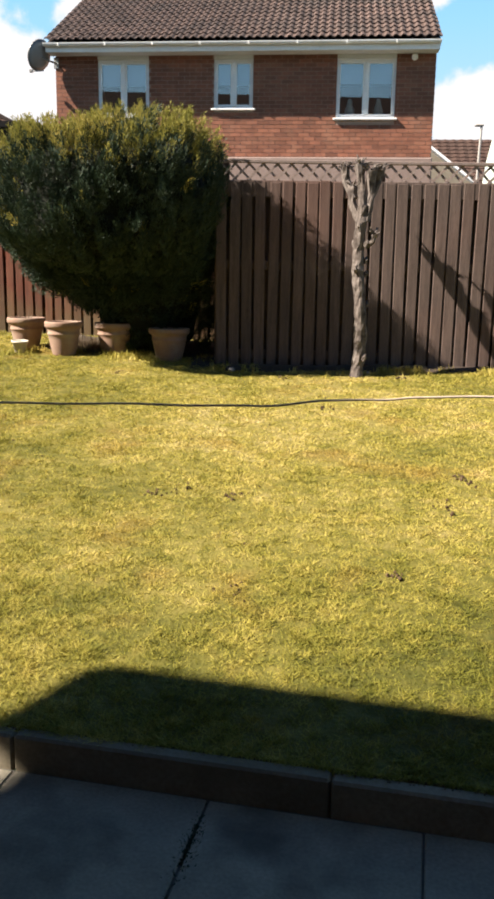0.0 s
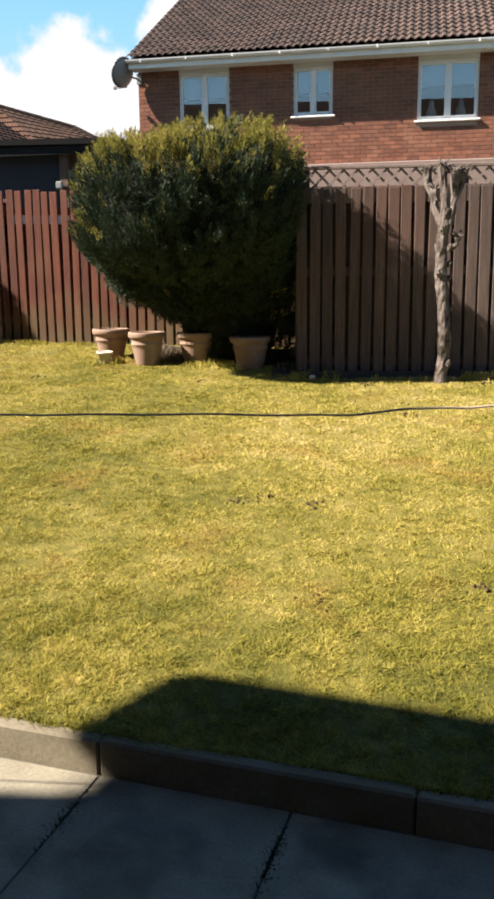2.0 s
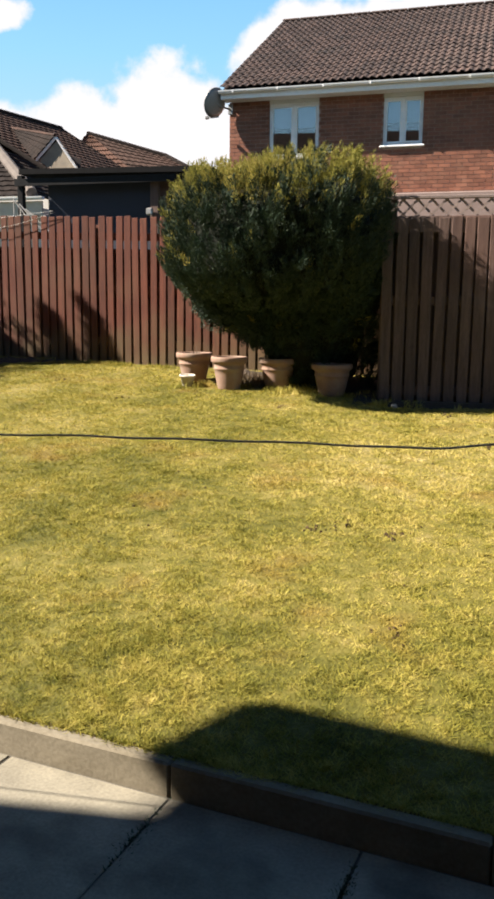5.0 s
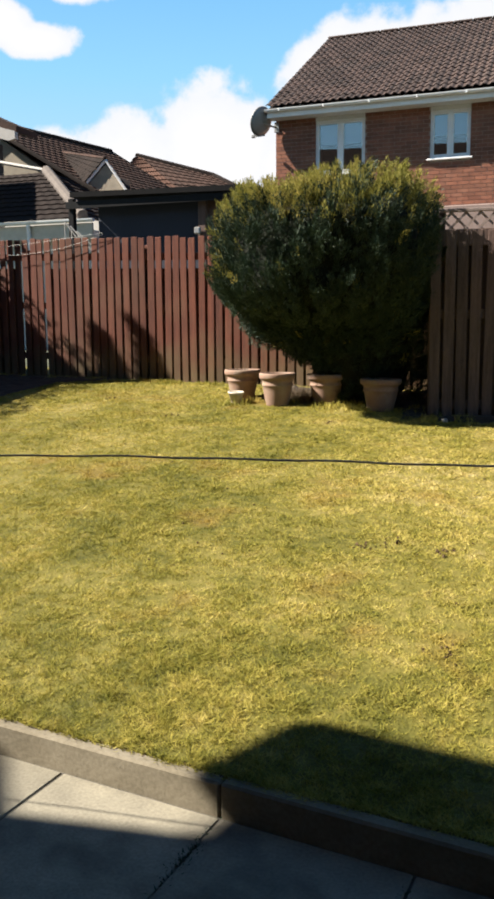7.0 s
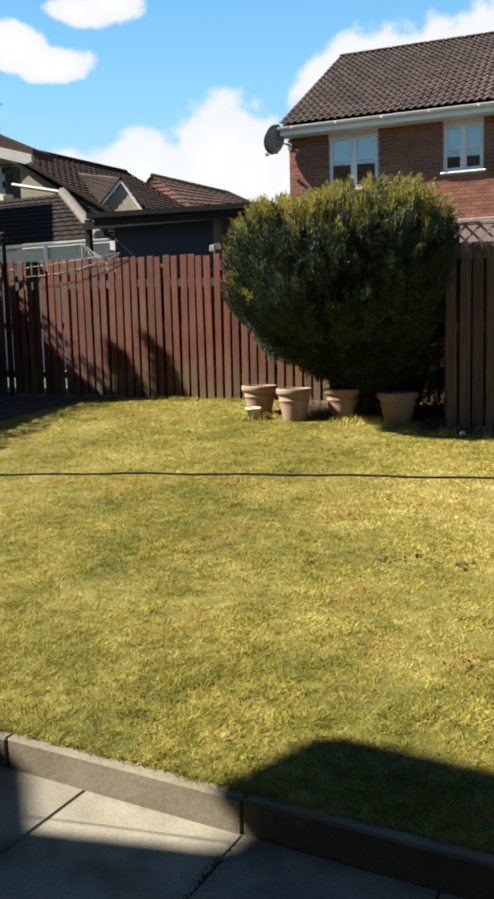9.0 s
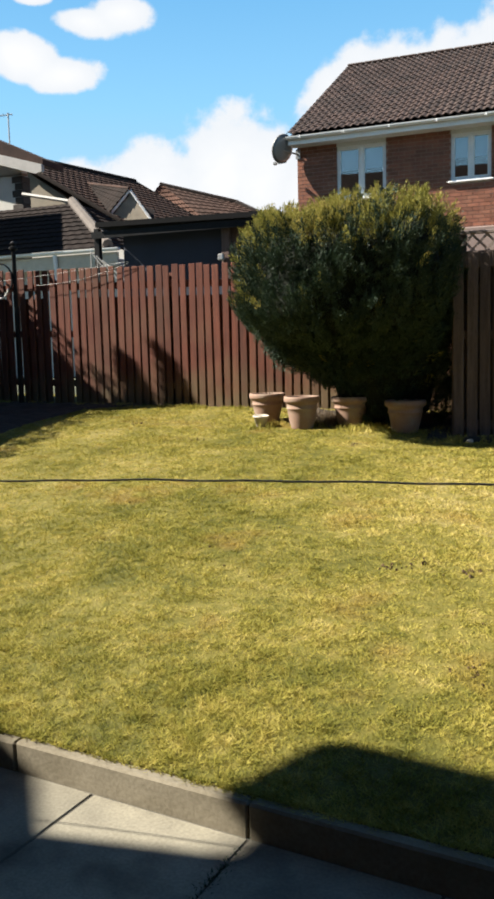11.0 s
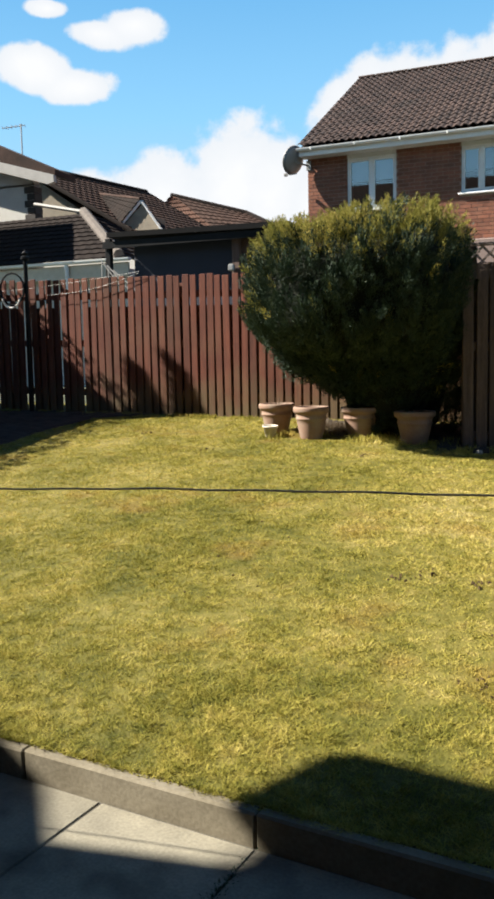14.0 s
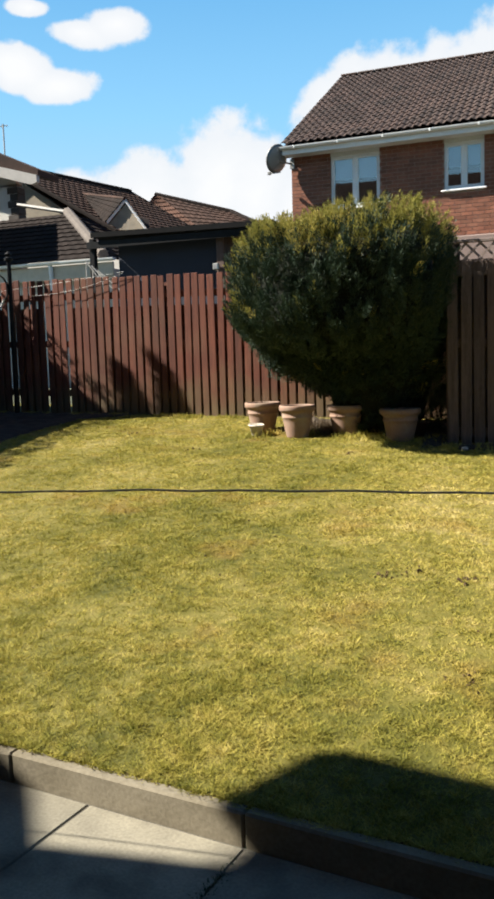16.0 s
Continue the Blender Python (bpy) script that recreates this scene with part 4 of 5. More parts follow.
# ---- pollarded tree ----
def build_stump_tree():
    x, y = 0.270, 7.96
    g = ground_z(x, y)
    t = thing("pollarded_tree", "pollarded tree trunk with pale peeling bark and knuckled stubs", "tree", (x, y, g))
    trunk = bmesh.new()
    line, radii = [], []
    for k in range(34):
        z = -0.05 + 1.61 * k / 33
        line.append((0.025 * math.sin(z * 4.2) - 0.01, 0.01 * math.sin(z * 7), z))
        radii.append((0.058 - 0.008 * z / 1.6) * (1 + 0.16 * noise.noise((z * 9, 0.3, 1.0)) + 0.12 * noise.noise((z * 23, 4, 1))))
    tube(trunk, line, radii, 16, 0.28)
    for k in range(9):
        z, a = random.uniform(0.1, 1.55), random.uniform(0, 6.28)
        q = Vector((0.025 * math.sin(z * 4.2) - 0.01 + 0.055 * math.cos(a), 0.055 * math.sin(a), z))
        tube(trunk, [q - Vector((0, 0, 0.03)), q + Vector((math.cos(a), math.sin(a), 0.2)) * 0.02, q + Vector((math.cos(a), math.sin(a), 1.0)) * 0.03], [0.02, 0.024, 0.008], 6, 0.4)
    part("trunk", trunk, M_BARK, t)
    stubs = [((0.0, 0, 1.36), (-0.11, 0.06, 1.58), (-0.11, 0.10, 1.72), 0.045), ((-0.09, 0.07, 1.62), (-0.17, 0.12, 1.78), (-0.18, 0.15, 1.90), 0.045), ((-0.01, 0, 1.5), (-0.03, 0.02, 1.74), (-0.05, 0.03, 1.92), 0.045),
             ((0.02, 0, 1.42), (0.06, 0, 1.66), (0.05, 0, 1.86), 0.045), ((0.05, 0.02, 1.62), (0.12, 0.04, 1.76), (0.13, 0.04, 1.87), 0.04), ((0.03, 0, 1.2), (0.09, -0.03, 1.24), (0.10, -0.03, 1.30), 0.03)]
    for a, b, c, r in stubs:
        bm = bmesh.new()
        mids = [Vector(a).lerp(Vector(b), 0.5), Vector(b).lerp(Vector(c), 0.5)]
        tube(bm, [a, mids[0], b, mids[1], c], [r * 0.85, r * 0.95, r * 0.75, r * 0.9, r * 1.15], 9, 0.5)
        for k in range(12):
            d = Vector((random.uniform(-1, 1), random.uniform(-1, 1), random.uniform(0.1, 1))).normalized()
            p = Vector(c) + d * r * 0.7
            tube(bm, [p, p + d * random.uniform(0.03, 0.075)], [0.012, 0.005], 5)
        part("limb_stub", bm, M_BARK, t)


build_stump_tree()


# ---- washing line strung along the edge of the patio ----
def build_washing_line():
    h = thing("washing_line", "grey-brown plastic washing line strung between two steel posts", "washing line")
    ends = [(-4.6, 1.165), (-1.45, 1.170), (-0.95, 1.180), (-0.45, 1.182), (-0.16, 1.181), (0.0, 1.197), (0.12, 1.199), (0.22, 1.208), (0.42, 1.211), (1.6, 1.275)]
    pts = []
    for (xa, za), (xb, zb) in zip(ends, ends[1:]):
        for k in range(8):
            x = xa + (xb - xa) * k / 8
            u = k / 8
            pts.append((x, 2.0 + 0.12 * x + 0.002 * math.sin(x * 9), za + (zb - za) * u * u * (3 - 2 * u) + 0.0012 * math.sin(x * 23)))
    pts.append((1.6, 2.192, 1.275))
    part("line", tube(bmesh.new(), pts, [0.0028] * len(pts), 8), M_CORD, h, smooth=True)
    for x, foot, top in ((-4.6, 0.0, 1.22), (1.6, 0.10, 1.33)):
        y = 2.0 + 0.12 * x
        post = part("post", tube(bmesh.new(), [(x, y, foot - 0.1), (x, y, top)], [0.021, 0.021], 12), M_STEEL, h)
        part("cap", lathe([(0.025, 0.0), (0.025, 0.02), (0.012, 0.03), (0.001, 0.032)], 12), M_STEEL, post).matrix_basis = pose(x, y, top)


build_washing_line()

# ---- soil bed along the shaded fence ----
def build_bed():
    bm = bmesh.new()
    nx, ny = 60, 8
    grid = []
    for i in range(nx):
        row = []
        for j in range(ny):
            x = -2.95 + 4.5 * i / (nx - 1)
            back = 8.22 + 0.13 * (x + 1.1) if x > -1.1 else 9.6
            fore = (8.55 if x < -1.4 else 8.06 + 0.13 * (x + 0.6)) + 0.10 * noise.noise((x * 2.2, 0, 5)) + 0.05 * noise.noise((x * 9, 0, 5)) + (0.9 * max(0, -2.5 - x) / 0.45)
            y = fore + (back - fore) * j / (ny - 1)
            lift = 0.07 * math.sin(math.pi * min(1, j / (ny - 1) * 1.3) * 0.8) * (0.6 + 0.8 * abs(noise.noise((x * 3, y * 3, 9))))
            row.append(bm.verts.new((x, y, ground_z(x, y) - 0.01 + lift)))
        grid.append(row)
    for a, b in zip(grid, grid[1:]):
        for j in range(ny - 1):
            bm.faces.new((a[j], b[j], b[j + 1], a[j + 1]))
    tagged(part("flower_bed", bm, M_BED), "bare dark soil bed along the fence foot", "soil", kind="structure")


build_bed()


def build_west_bed():
    bm = bmesh.new()
    nx, ny = 60, 26
    grid = []
    for i in range(nx):
        row = []
        for j in range(ny):
            y = 4.6 + 5.15 * i / (nx - 1)
            edge = -6.02 + 0.10 * noise.noise((y * 1.6, 1, 5)) + 0.04 * noise.noise((y * 9, 1, 5)) + 0.75 * ramp01(y, 9.2, 9.75)
            x = edge + (-9.3 - edge) * j / (ny - 1)
            row.append(bm.verts.new((x, y, ground_z(x, y) + (0.014 if j else -0.012) + 0.06 * abs(noise.noise((x * 4, y * 4, 2))) * min(j, 2) / 2)))
        grid.append(row)
    for a, b in zip(grid, grid[1:]):
        for j in range(ny - 1):
            bm.faces.new((a[j], a[j + 1], b[j + 1], b[j]))
    tagged(part("flower_bed", bm, M_BED), "bare brown soil bed at the shaded fence corner", "soil", kind="structure")


build_west_bed()
for x, y, s in ((-0.93, 8.02, 0.035), (0.38, 8.12, 0.022), (-2.5, 8.95, 0.05)):
    bm = bmesh.new()
    bmesh.ops.create_icosphere(bm, subdivisions=2, radius=s)
    for v in bm.verts:
        v.co *= 1 + 0.25 * noise.noise(v.co * 40)
        v.co.z *= 0.7
    st = part("stone", bm, M_STONE)
    st.matrix_basis = pose(x, y, ground_z(x, y) + s * 0.4)
    tagged(st, "small pale stone lying on the soil", "stone")


# ---- clods, tufts and weeds ----
def build_clods():
    rng = np.random.default_rng(12)
    bm = bmesh.new()
    spots = [(-0.97, 4.45), (-0.8, 4.56), (-0.49, 4.48), (0.84, 4.88), (0.64, 4.43), (0.0, 6.63), (-0.38, 3.3), (0.31, 3.48), (-1.98, 7.72), (-0.39, 7.79), (0.69, 7.94), (-3.65, 7.69), (-4.71, 8.39)]
    for x, y in spots:
        for k in range(11):
            spots_r = 0.005 + 0.010 * rng.random() ** 2
            px, py = x + rng.normal() * 0.035, y + rng.normal() * 0.05
            out = bmesh.ops.create_icosphere(bm, subdivisions=1, radius=spots_r, matrix=pose(px, py, ground_z(px, py) + spots_r * 0.5, rng.uniform(0, 90), 0, rng.uniform(0, 90)))
            for v in out["verts"]:
                v.co += Vector(rng.normal(size=3)) * spots_r * 0.25
    for k in range(60):
        x, y = rng.uniform(-4.5, 1.5), rng.uniform(3.2, 8.0)
        r = rng.uniform(0.004, 0.009)
        bmesh.ops.create_icosphere(bm, subdivisions=1, radius=r, matrix=pose(x, y, ground_z(x, y) + r * 0.5))
    tagged(part("soil_clods", bm, M_CLOD), "small dark soil clods and moss on the lawn", "soil", kind="stuff")


def build_tufts():
    """Longer dead grass along the fence feet and round the pots."""
    rng = np.random.default_rng(21)
    verts, faces = [], []
    for k in range(9000):
        x = rng.uniform(-8.2, 1.9)
        if x < -3.6:
            y, tall = 9.74 - abs(rng.normal()) * 0.08, 0.05
        elif x < -1.15:
            y, tall = 8.55 + rng.normal() * 0.12, 0.07
        else:
            y, tall = 8.14 + 0.08 * (x + 1.1) - abs(rng.normal()) * 0.10, 0.07
        if noise.noise((x * 3, y * 2, 4)) < -0.05:
            continue
        h, a, b = tall * rng.uniform(0.4, 1.2), rng.uniform(0, 6.283), rng.uniform(0, 6.283)
        z, w, lean = ground_z(x, y) - 0.005, rng.uniform(0.004, 0.008), rng.uniform(0.1, 0.8)
        n = len(verts)
        verts += [(x - math.cos(a) * w, y - math.sin(a) * w, z), (x + math.cos(a) * w, y + math.sin(a) * w, z), (x + math.cos(b) * h * lean, y + math.sin(b) * h * lean, z + h)]
        faces.append((n, n + 1, n + 2))
    tagged(from_arrays("grass_tufts", verts, faces, M_GRASS), "longer straggly grass along the fence foot", "grass", kind="stuff")


def build_joint_weeds():
    rng = np.random.default_rng(5)
    verts, faces = [], []
    for k in range(420):
        j = rng.integers(0, 3)
        x, y = (0.0 if j < 2 else -0.612) + rng.normal() * 0.012, -0.22 + rng.normal() * 0.07
        h, b = rng.uniform(0.004, 0.012), rng.uniform(0, 6.283)
        n = len(verts)
        verts += [(x - 0.004, y, -0.008), (x + 0.004, y + 0.003, -0.008), (x + math.cos(b) * h * 1.5, y + math.sin(b) * h * 1.5, h * 0.6)]
        faces.append((n, n + 1, n + 2))
    tagged(from_arrays("moss", verts, faces, M_LEAF, patio), "dark moss in the slab joints", kind="stuff")


def build_edge_fringe():
    """Grass and crumbs of soil that creep over the back of the edging."""
    rng = np.random.default_rng(31)
    n = 26000
    x = rng.uniform(-3.6, 2.6, n)
    creep = 0.032 * lattice(x, x * 0, 0.11, 6) ** 2 + 0.012 * lattice(x, x * 0, 0.03, 7) ** 2
    y = 2.12 - SLOPE * x + 0.060 - creep * rng.random(n) + 0.03 * rng.random(n)
    z = np.where(y < 2.12 - SLOPE * x + 0.058, 0.106, 0.098)
    h, lean, c, a = rng.uniform(0.004, 0.022, n), rng.uniform(0.4, 1.6, n), rng.normal(-1.6, 1.1, n), rng.uniform(0, 6.283, n)
    w = rng.uniform(0.0012, 0.0026, n)
    co = np.empty((n, 3, 3))
    co[:, 0] = np.stack([x + np.cos(a) * w, y + np.sin(a) * w, z], 1)
    co[:, 1] = np.stack([x - np.cos(a) * w, y - np.sin(a) * w, z], 1)
    co[:, 2] = np.stack([x + np.cos(c) * h * lean, y + np.sin(c) * h * lean, z + h], 1)
    tagged(from_numpy("edge_grass", co, M_GRASS), "ragged grass creeping over the edging", "grass", kind="stuff")
    n = 2600
    x = rng.uniform(-3.6, 2.6, n)
    y = 2.12 - SLOPE * x + 0.060 - 0.022 * rng.random(n) ** 3
    crumbs = bmesh.new()
    for px, py, r in zip(x, y, rng.uniform(0.002, 0.006, n)):
        top = crumbs.verts.new((px, py, 0.107 + r * 1.2))
        ring = [crumbs.verts.new((px + r * math.cos(q), py + r * math.sin(q), 0.104)) for q in (0.3, 1.9, 3.4, 5.0)]
        for i in range(4):
            crumbs.faces.new((ring[i], ring[(i + 1) % 4], top))
    tagged(part("soil_crumbs", crumbs, M_CLOD), "soil crumbs and moss on the edging", "soil", kind="stuff")


def build_dry_weeds():
    """Withered stalks and leaves between the pots."""
    rng = np.random.default_rng(44)
    n = 2600
    x, y = -2.50 + rng.normal(size=n) * 0.16, 8.86 + rng.normal(size=n) * 0.10
    z = np.array([ground_z(a, b) for a, b in zip(x, y)]) - 0.005
    h, lean, c, a = rng.uniform(0.03, 0.20, n) * rng.random(n) ** 0.5, rng.uniform(0.1, 1.4, n), rng.uniform(0, 6.283, n), rng.uniform(0, 6.283, n)
    w = rng.uniform(0.002, 0.006, n)
    co = np.empty((n, 3, 3))
    co[:, 0] = np.stack([x + np.cos(a) * w, y + np.sin(a) * w, z], 1)
    co[:, 1] = np.stack([x - np.cos(a) * w, y - np.sin(a) * w, z], 1)
    co[:, 2] = np.stack([x + np.cos(c) * h * lean, y + np.sin(c) * h * lean, z + h], 1)
    tagged(from_numpy("dry_weeds", co, M_DEAD), "withered brown weeds between the plant pots", "weeds", kind="stuff")


build_dry_weeds()
build_edge_fringe()
build_clods()
build_tufts()
build_joint_weeds()

# ---- unseen house added behind the camera, which throws the near shadow ----
def build_own_house():
    h = thing("home", "unseen brick house wall with tiled roof, added behind the patio", "house", (0, -1.40, 0), rz=ANGLE)
    part("wall", boxes((-11, 8, -0.3, 0, -0.1, 4.95)), M_BRICK, h)
    off = Vector((SUN.x / -SUN.z, SUN.y / -SUN.z, 0))

    def eave(x, y, z=0.0, top=5.0):
        """The place on the eaves whose shadow falls at x, y, z."""
        return (x - off.x * (top - z), y - off.y * (top - z))
    # outline traced back along the sun from the wanted shadow edges
    line = [eave(-3.3, 3.4), eave(-1.98, 2.38), eave(-1.67, 1.99), eave(-0.93, 2.10), eave(-1.0, 2.30, 0.10), eave(-0.81, 2.63, 0.13), eave(0.55, 2.45, 0.13), eave(9.0, 1.35, 0.13)]
    roof = bmesh.new()
    pts = line + [(14.0, -9.0), (line[0][0] - 4, -9.0), (line[0][0] - 4, line[0][1] + 0.6)]
    prism(roof, pts, "z", 5.0, 5.12)
    o = new("eaves", bpy.data.meshes.new("eaves"))
    roof.to_mesh(o.data)
    roof.free()
    o.data.materials.append(M_SOFFIT)
    tagged(o, "unseen eaves slab shaped to cast the near shadow", "roof", kind="structure")
    rf = bmesh.new()
    prism(rf, [(-0.3, 5.13), (-4.2, 9.6), (-8.2, 5.13)], "x", -16, 12)
    part("roof", rf, M_TILE_FAR, h)


build_own_house()


# ---- houses and sheds beyond the left-hand fence ----
def roof_rows(bm, a, b, c, d, rows_n, lift=0.03, roll=0.0):
    """Overlapping tile courses with rolls between the eaves a-b and the ridge d-c."""
    a, b, c, d = (Vector(v) for v in (a, b, c, d))
    n = (b - a).cross(d - a).normalized()
    if n.z < 0:
        n = -n
    cols = max(2, int(max((b - a).length, (c - d).length) / 0.15))
    roll = roll or lift * 0.8
    below = None
    for k in range(rows_n):
        s, e = k / rows_n, (k + 1) / rows_n
        low, front, top = [], [], []
        for i in range(cols + 1):
            u = i / cols
            p, q = a.lerp(b, u).lerp(d.lerp(c, u), s), a.lerp(b, u).lerp(d.lerp(c, u), e)
            h = n * (roll if i % 2 else 0)
            low.append(below[i] if below else bm.verts.new(p))
            front.append(bm.verts.new(p + n * lift + h))
            top.append(bm.verts.new(q + h * 0.6))
        for i in range(cols):
            bm.faces.new((low[i], low[i + 1], front[i + 1], front[i]))
            bm.faces.new((front[i], front[i + 1], top[i + 1], top[i]))
        below = top
    return bm


def build_west_houses():
    # low wing with a hipped dark roof and white gutter
    w = thing("low_wing", "low white-guttered wing with a dark hipped tile roof", "house")
    part("wall", boxes((-20, -9.95, 17.25, 17.5, 0.6, 3.72)), M_RENDER, w)
    part("fascia", boxes((-20, -9.80, 16.93, 16.98, 3.52, 3.84), bevel=0.01), M_SAUCER, w)
    gut = bmesh.new()
    prism(gut, [(16.84 + 0.07 * math.cos(a), 3.92 + 0.07 * math.sin(a)) for a in [math.pi + math.pi * k / 8 for k in range(9)]], "x", -20, -9.72)
    part("gutter", gut, M_WHITE, w)
    bm = bmesh.new()
    roof_rows(bm, (-20, 16.9, 3.95), (-10.0, 16.9, 3.95), (-12.65, 19.6, 5.55), (-20, 19.6, 5.55), 11, 0.025)
    roof = part("roof", bm, M_TILE_DARK, w)
    hip = bmesh.new()
    tube(hip, [(-10.02, 16.88, 4.0), (-12.67, 19.6, 5.6)], [0.13, 0.13], 8)
    part("hip_tiles", hip, M_HIP, roof, "pale mortared hip tiles")
    bm = bmesh.new()
    roof_rows(bm, (-10.0, 16.9, 3.95), (-10.0, 21.5, 3.95), (-12.65, 20.6, 5.55), (-12.65, 19.6, 5.55), 11, 0.025)
    part("side_roof", bm, M_TILE_DARK, w)
    part("downpipe", tube(bmesh.new(), [(-11.45, 16.86, 3.9), (-11.45, 16.9, 3.5), (-11.45, 17.1, 1.0)], [0.05, 0.05, 0.05], 8), M_WHITE, w)
    part("valley_board", tube(bmesh.new(), [(-14.4, 19.8, 5.98), (-12.75, 19.7, 5.62)], [0.05, 0.05], 4), M_LAMP, w)

    # white gable house
    g = thing("white_house", "white rendered gable house with dark quoins and tiled roof", "house")
    part("wall", boxes((-24, -14.55, 20.0, 20.3, 0.6, 6.6)), M_RENDER, g)
    for k in range(7):
        part("quoin", boxes((-14.86 + (0.09 if k % 2 else 0), -14.50, 19.97, 20.33, 5.2 + 0.19 * k, 5.2 + 0.19 * k + 0.18), bevel=0.01), M_QUOIN, g)
    part("roof", prism(bmesh.new(), [(-13.49, 6.78), (-19.0, 9.25), (-24.5, 9.25), (-24.5, 8.22), (-19.0, 8.22), (-13.49, 6.62)], "y", 19.52, 20.5), M_TILE_FAR, g)
    barge = bmesh.new()
    prism(barge, [(-13.50, 6.63), (-19.0, 8.23), (-19.0, 7.98), (-13.70, 6.40), (-13.50, 6.44)], "y", 19.46, 19.60)
    part("bargeboard", barge, M_LAMP, g)
    gab = bmesh.new()
    prism(gab, [(-14.55, 6.55), (-14.55, 7.05), (-19.0, 9.15), (-23.5, 7.05), (-23.5, 6.55)], "y", 20.0, 20.28)
    part("gable", gab, M_RENDER, g)
    # block added out of view to cast shade on the low wing's roof
    part("unseen_shade_block", boxes((-23, -15.0, 15.4, 18.2, 0.6, 7.4), bevel=0.02), M_RENDER, g)
    aer = bmesh.new()
    tube(aer, [(-15.1, 20.3, 7.2), (-15.1, 20.3, 8.35)], [0.02, 0.02], 6)
    tube(aer, [(-15.75, 20.3, 8.3), (-14.95, 20.3, 8.3)], [0.012, 0.012], 5)
    for k in range(5):
        tube(aer, [(-15.65 + 0.15 * k, 20.15, 8.3), (-15.65 + 0.15 * k, 20.45, 8.3)], [0.008, 0.008], 4)
    part("aerial", aer, M_STEEL, g)

    # long tiled roof with a small gabled dormer
    c = thing("dormer_house", "house with a long brown tiled roof and a small gabled dormer", "house")
    part("wall", boxes((-22.5, -14.2, 25.0, 31.0, 0.6, 5.6)), M_RENDER, c)
    bm = roof_rows(bmesh.new(), (-13.7, 24.0, 5.75), (-12.6, 31.2, 5.75), (-17.05, 31.1, 8.5), (-18.6, 24.6, 8.5), 18, 0.035)
    part("roof", bm, M_TILE_FAR, c)
    part("roof", roof_rows(bmesh.new(), (-23.4, 24.4, 5.75), (-21.5, 31.2, 5.75), (-17.05, 31.1, 8.49), (-18.6, 24.6, 8.49), 12, 0.035), M_TILE_FAR, c)
    part("gable", prism(bmesh.new(), [(-14.3, 5.5), (-18.55, 8.3), (-22.6, 5.5)], "y", 25.0, 25.3), M_BUFF, c)
    part("gable", prism(bmesh.new(), [(-13.4, 5.5), (-17.05, 8.35), (-21.0, 5.5)], "y", 30.9, 31.05), M_RENDER, c)
    part("ridge", tube(bmesh.new(), [(-18.6, 24.6, 8.53), (-17.05, 31.1, 8.53)], [0.10, 0.10], 6), M_TILE_DARK, c)
    part("verge", tube(bmesh.new(), [(-18.6, 24.57, 8.5), (-13.7, 23.97, 5.75)], [0.07, 0.07], 6), M_TILE_DARK, c)
    part("verge", tube(bmesh.new(), [(-17.05, 31.13, 8.5), (-12.6, 31.23, 5.75)], [0.07, 0.07], 6), M_TILE_DARK, c)
    d = part("dormer", prism(bmesh.new(), [(-14.35, 5.90), (-13.50, 6.66), (-12.80, 5.74)], "y", 24.32, 24.5), M_BUFF, c, "small gabled dormer with white bargeboards")
    for p, q in (((-14.42, 5.90), (-13.50, 6.74)), ((-12.74, 5.70), (-13.50, 6.74))):
        part("bargeboard", tube(bmesh.new(), [(p[0], 24.26, p[1]), (q[0], 24.26, q[1])], [0.05, 0.05], 4), M_WHITE, d)
    part("dormer_roof", roof_rows(bmesh.new(), (-14.42, 24.2, 5.96), (-16.5, 26.3, 7.32), (-16.61, 26.8, 7.66), (-13.5, 24.2, 6.78), 6, 0.03), M_TILE_DARK, d)
    part("dormer_roof", roof_rows(bmesh.new(), (-12.7, 24.2, 5.72), (-14.0, 26.8, 6.5), (-16.61, 26.8, 7.66), (-13.5, 24.2, 6.78), 6, 0.03), M_TILE_DARK, d)
    part("dormer_ridge", tube(bmesh.new(), [(-13.5, 24.2, 6.8), (-16.61, 26.8, 7.68)], [0.05, 0.05], 5), M_TILE_FAR, d)

    # the house beyond it
    e = thing("far_house", "far house with a reddish brown hipped tile roof", "house")
    part("wall", boxes((-17.5, -11.6, 33.6, 38, 0.6, 6.6)), M_RENDER, e)
    part("roof", roof_rows(bmesh.new(), (-19.0, 33.0, 6.9), (-14.6, 33.0, 6.9), (-17.5, 34.4, 9.0), (-17.6, 34.4, 9.0), 10, 0.04), M_TILE_RED, e)
    part("roof", roof_rows(bmesh.new(), (-14.6, 33.0, 6.6), (-11.2, 33.0, 6.55), (-13.95, 34.4, 7.9), (-17.5, 34.4, 9.0), 10, 0.04), M_TILE_FAR, e)
    part("roof", roof_rows(bmesh.new(), (-11.2, 33.0, 6.55), (-11.2, 38.5, 6.55), (-13.95, 36.5, 7.9), (-13.95, 34.4, 7.9), 8, 0.04), M_TILE_FAR, e)
    part("ridge", tube(bmesh.new(), [(-17.6, 34.4, 9.03), (-13.95, 34.4, 7.95), (-11.2, 33.0, 6.6)], [0.10, 0.10, 0.09], 6), M_TILE_DARK, e)

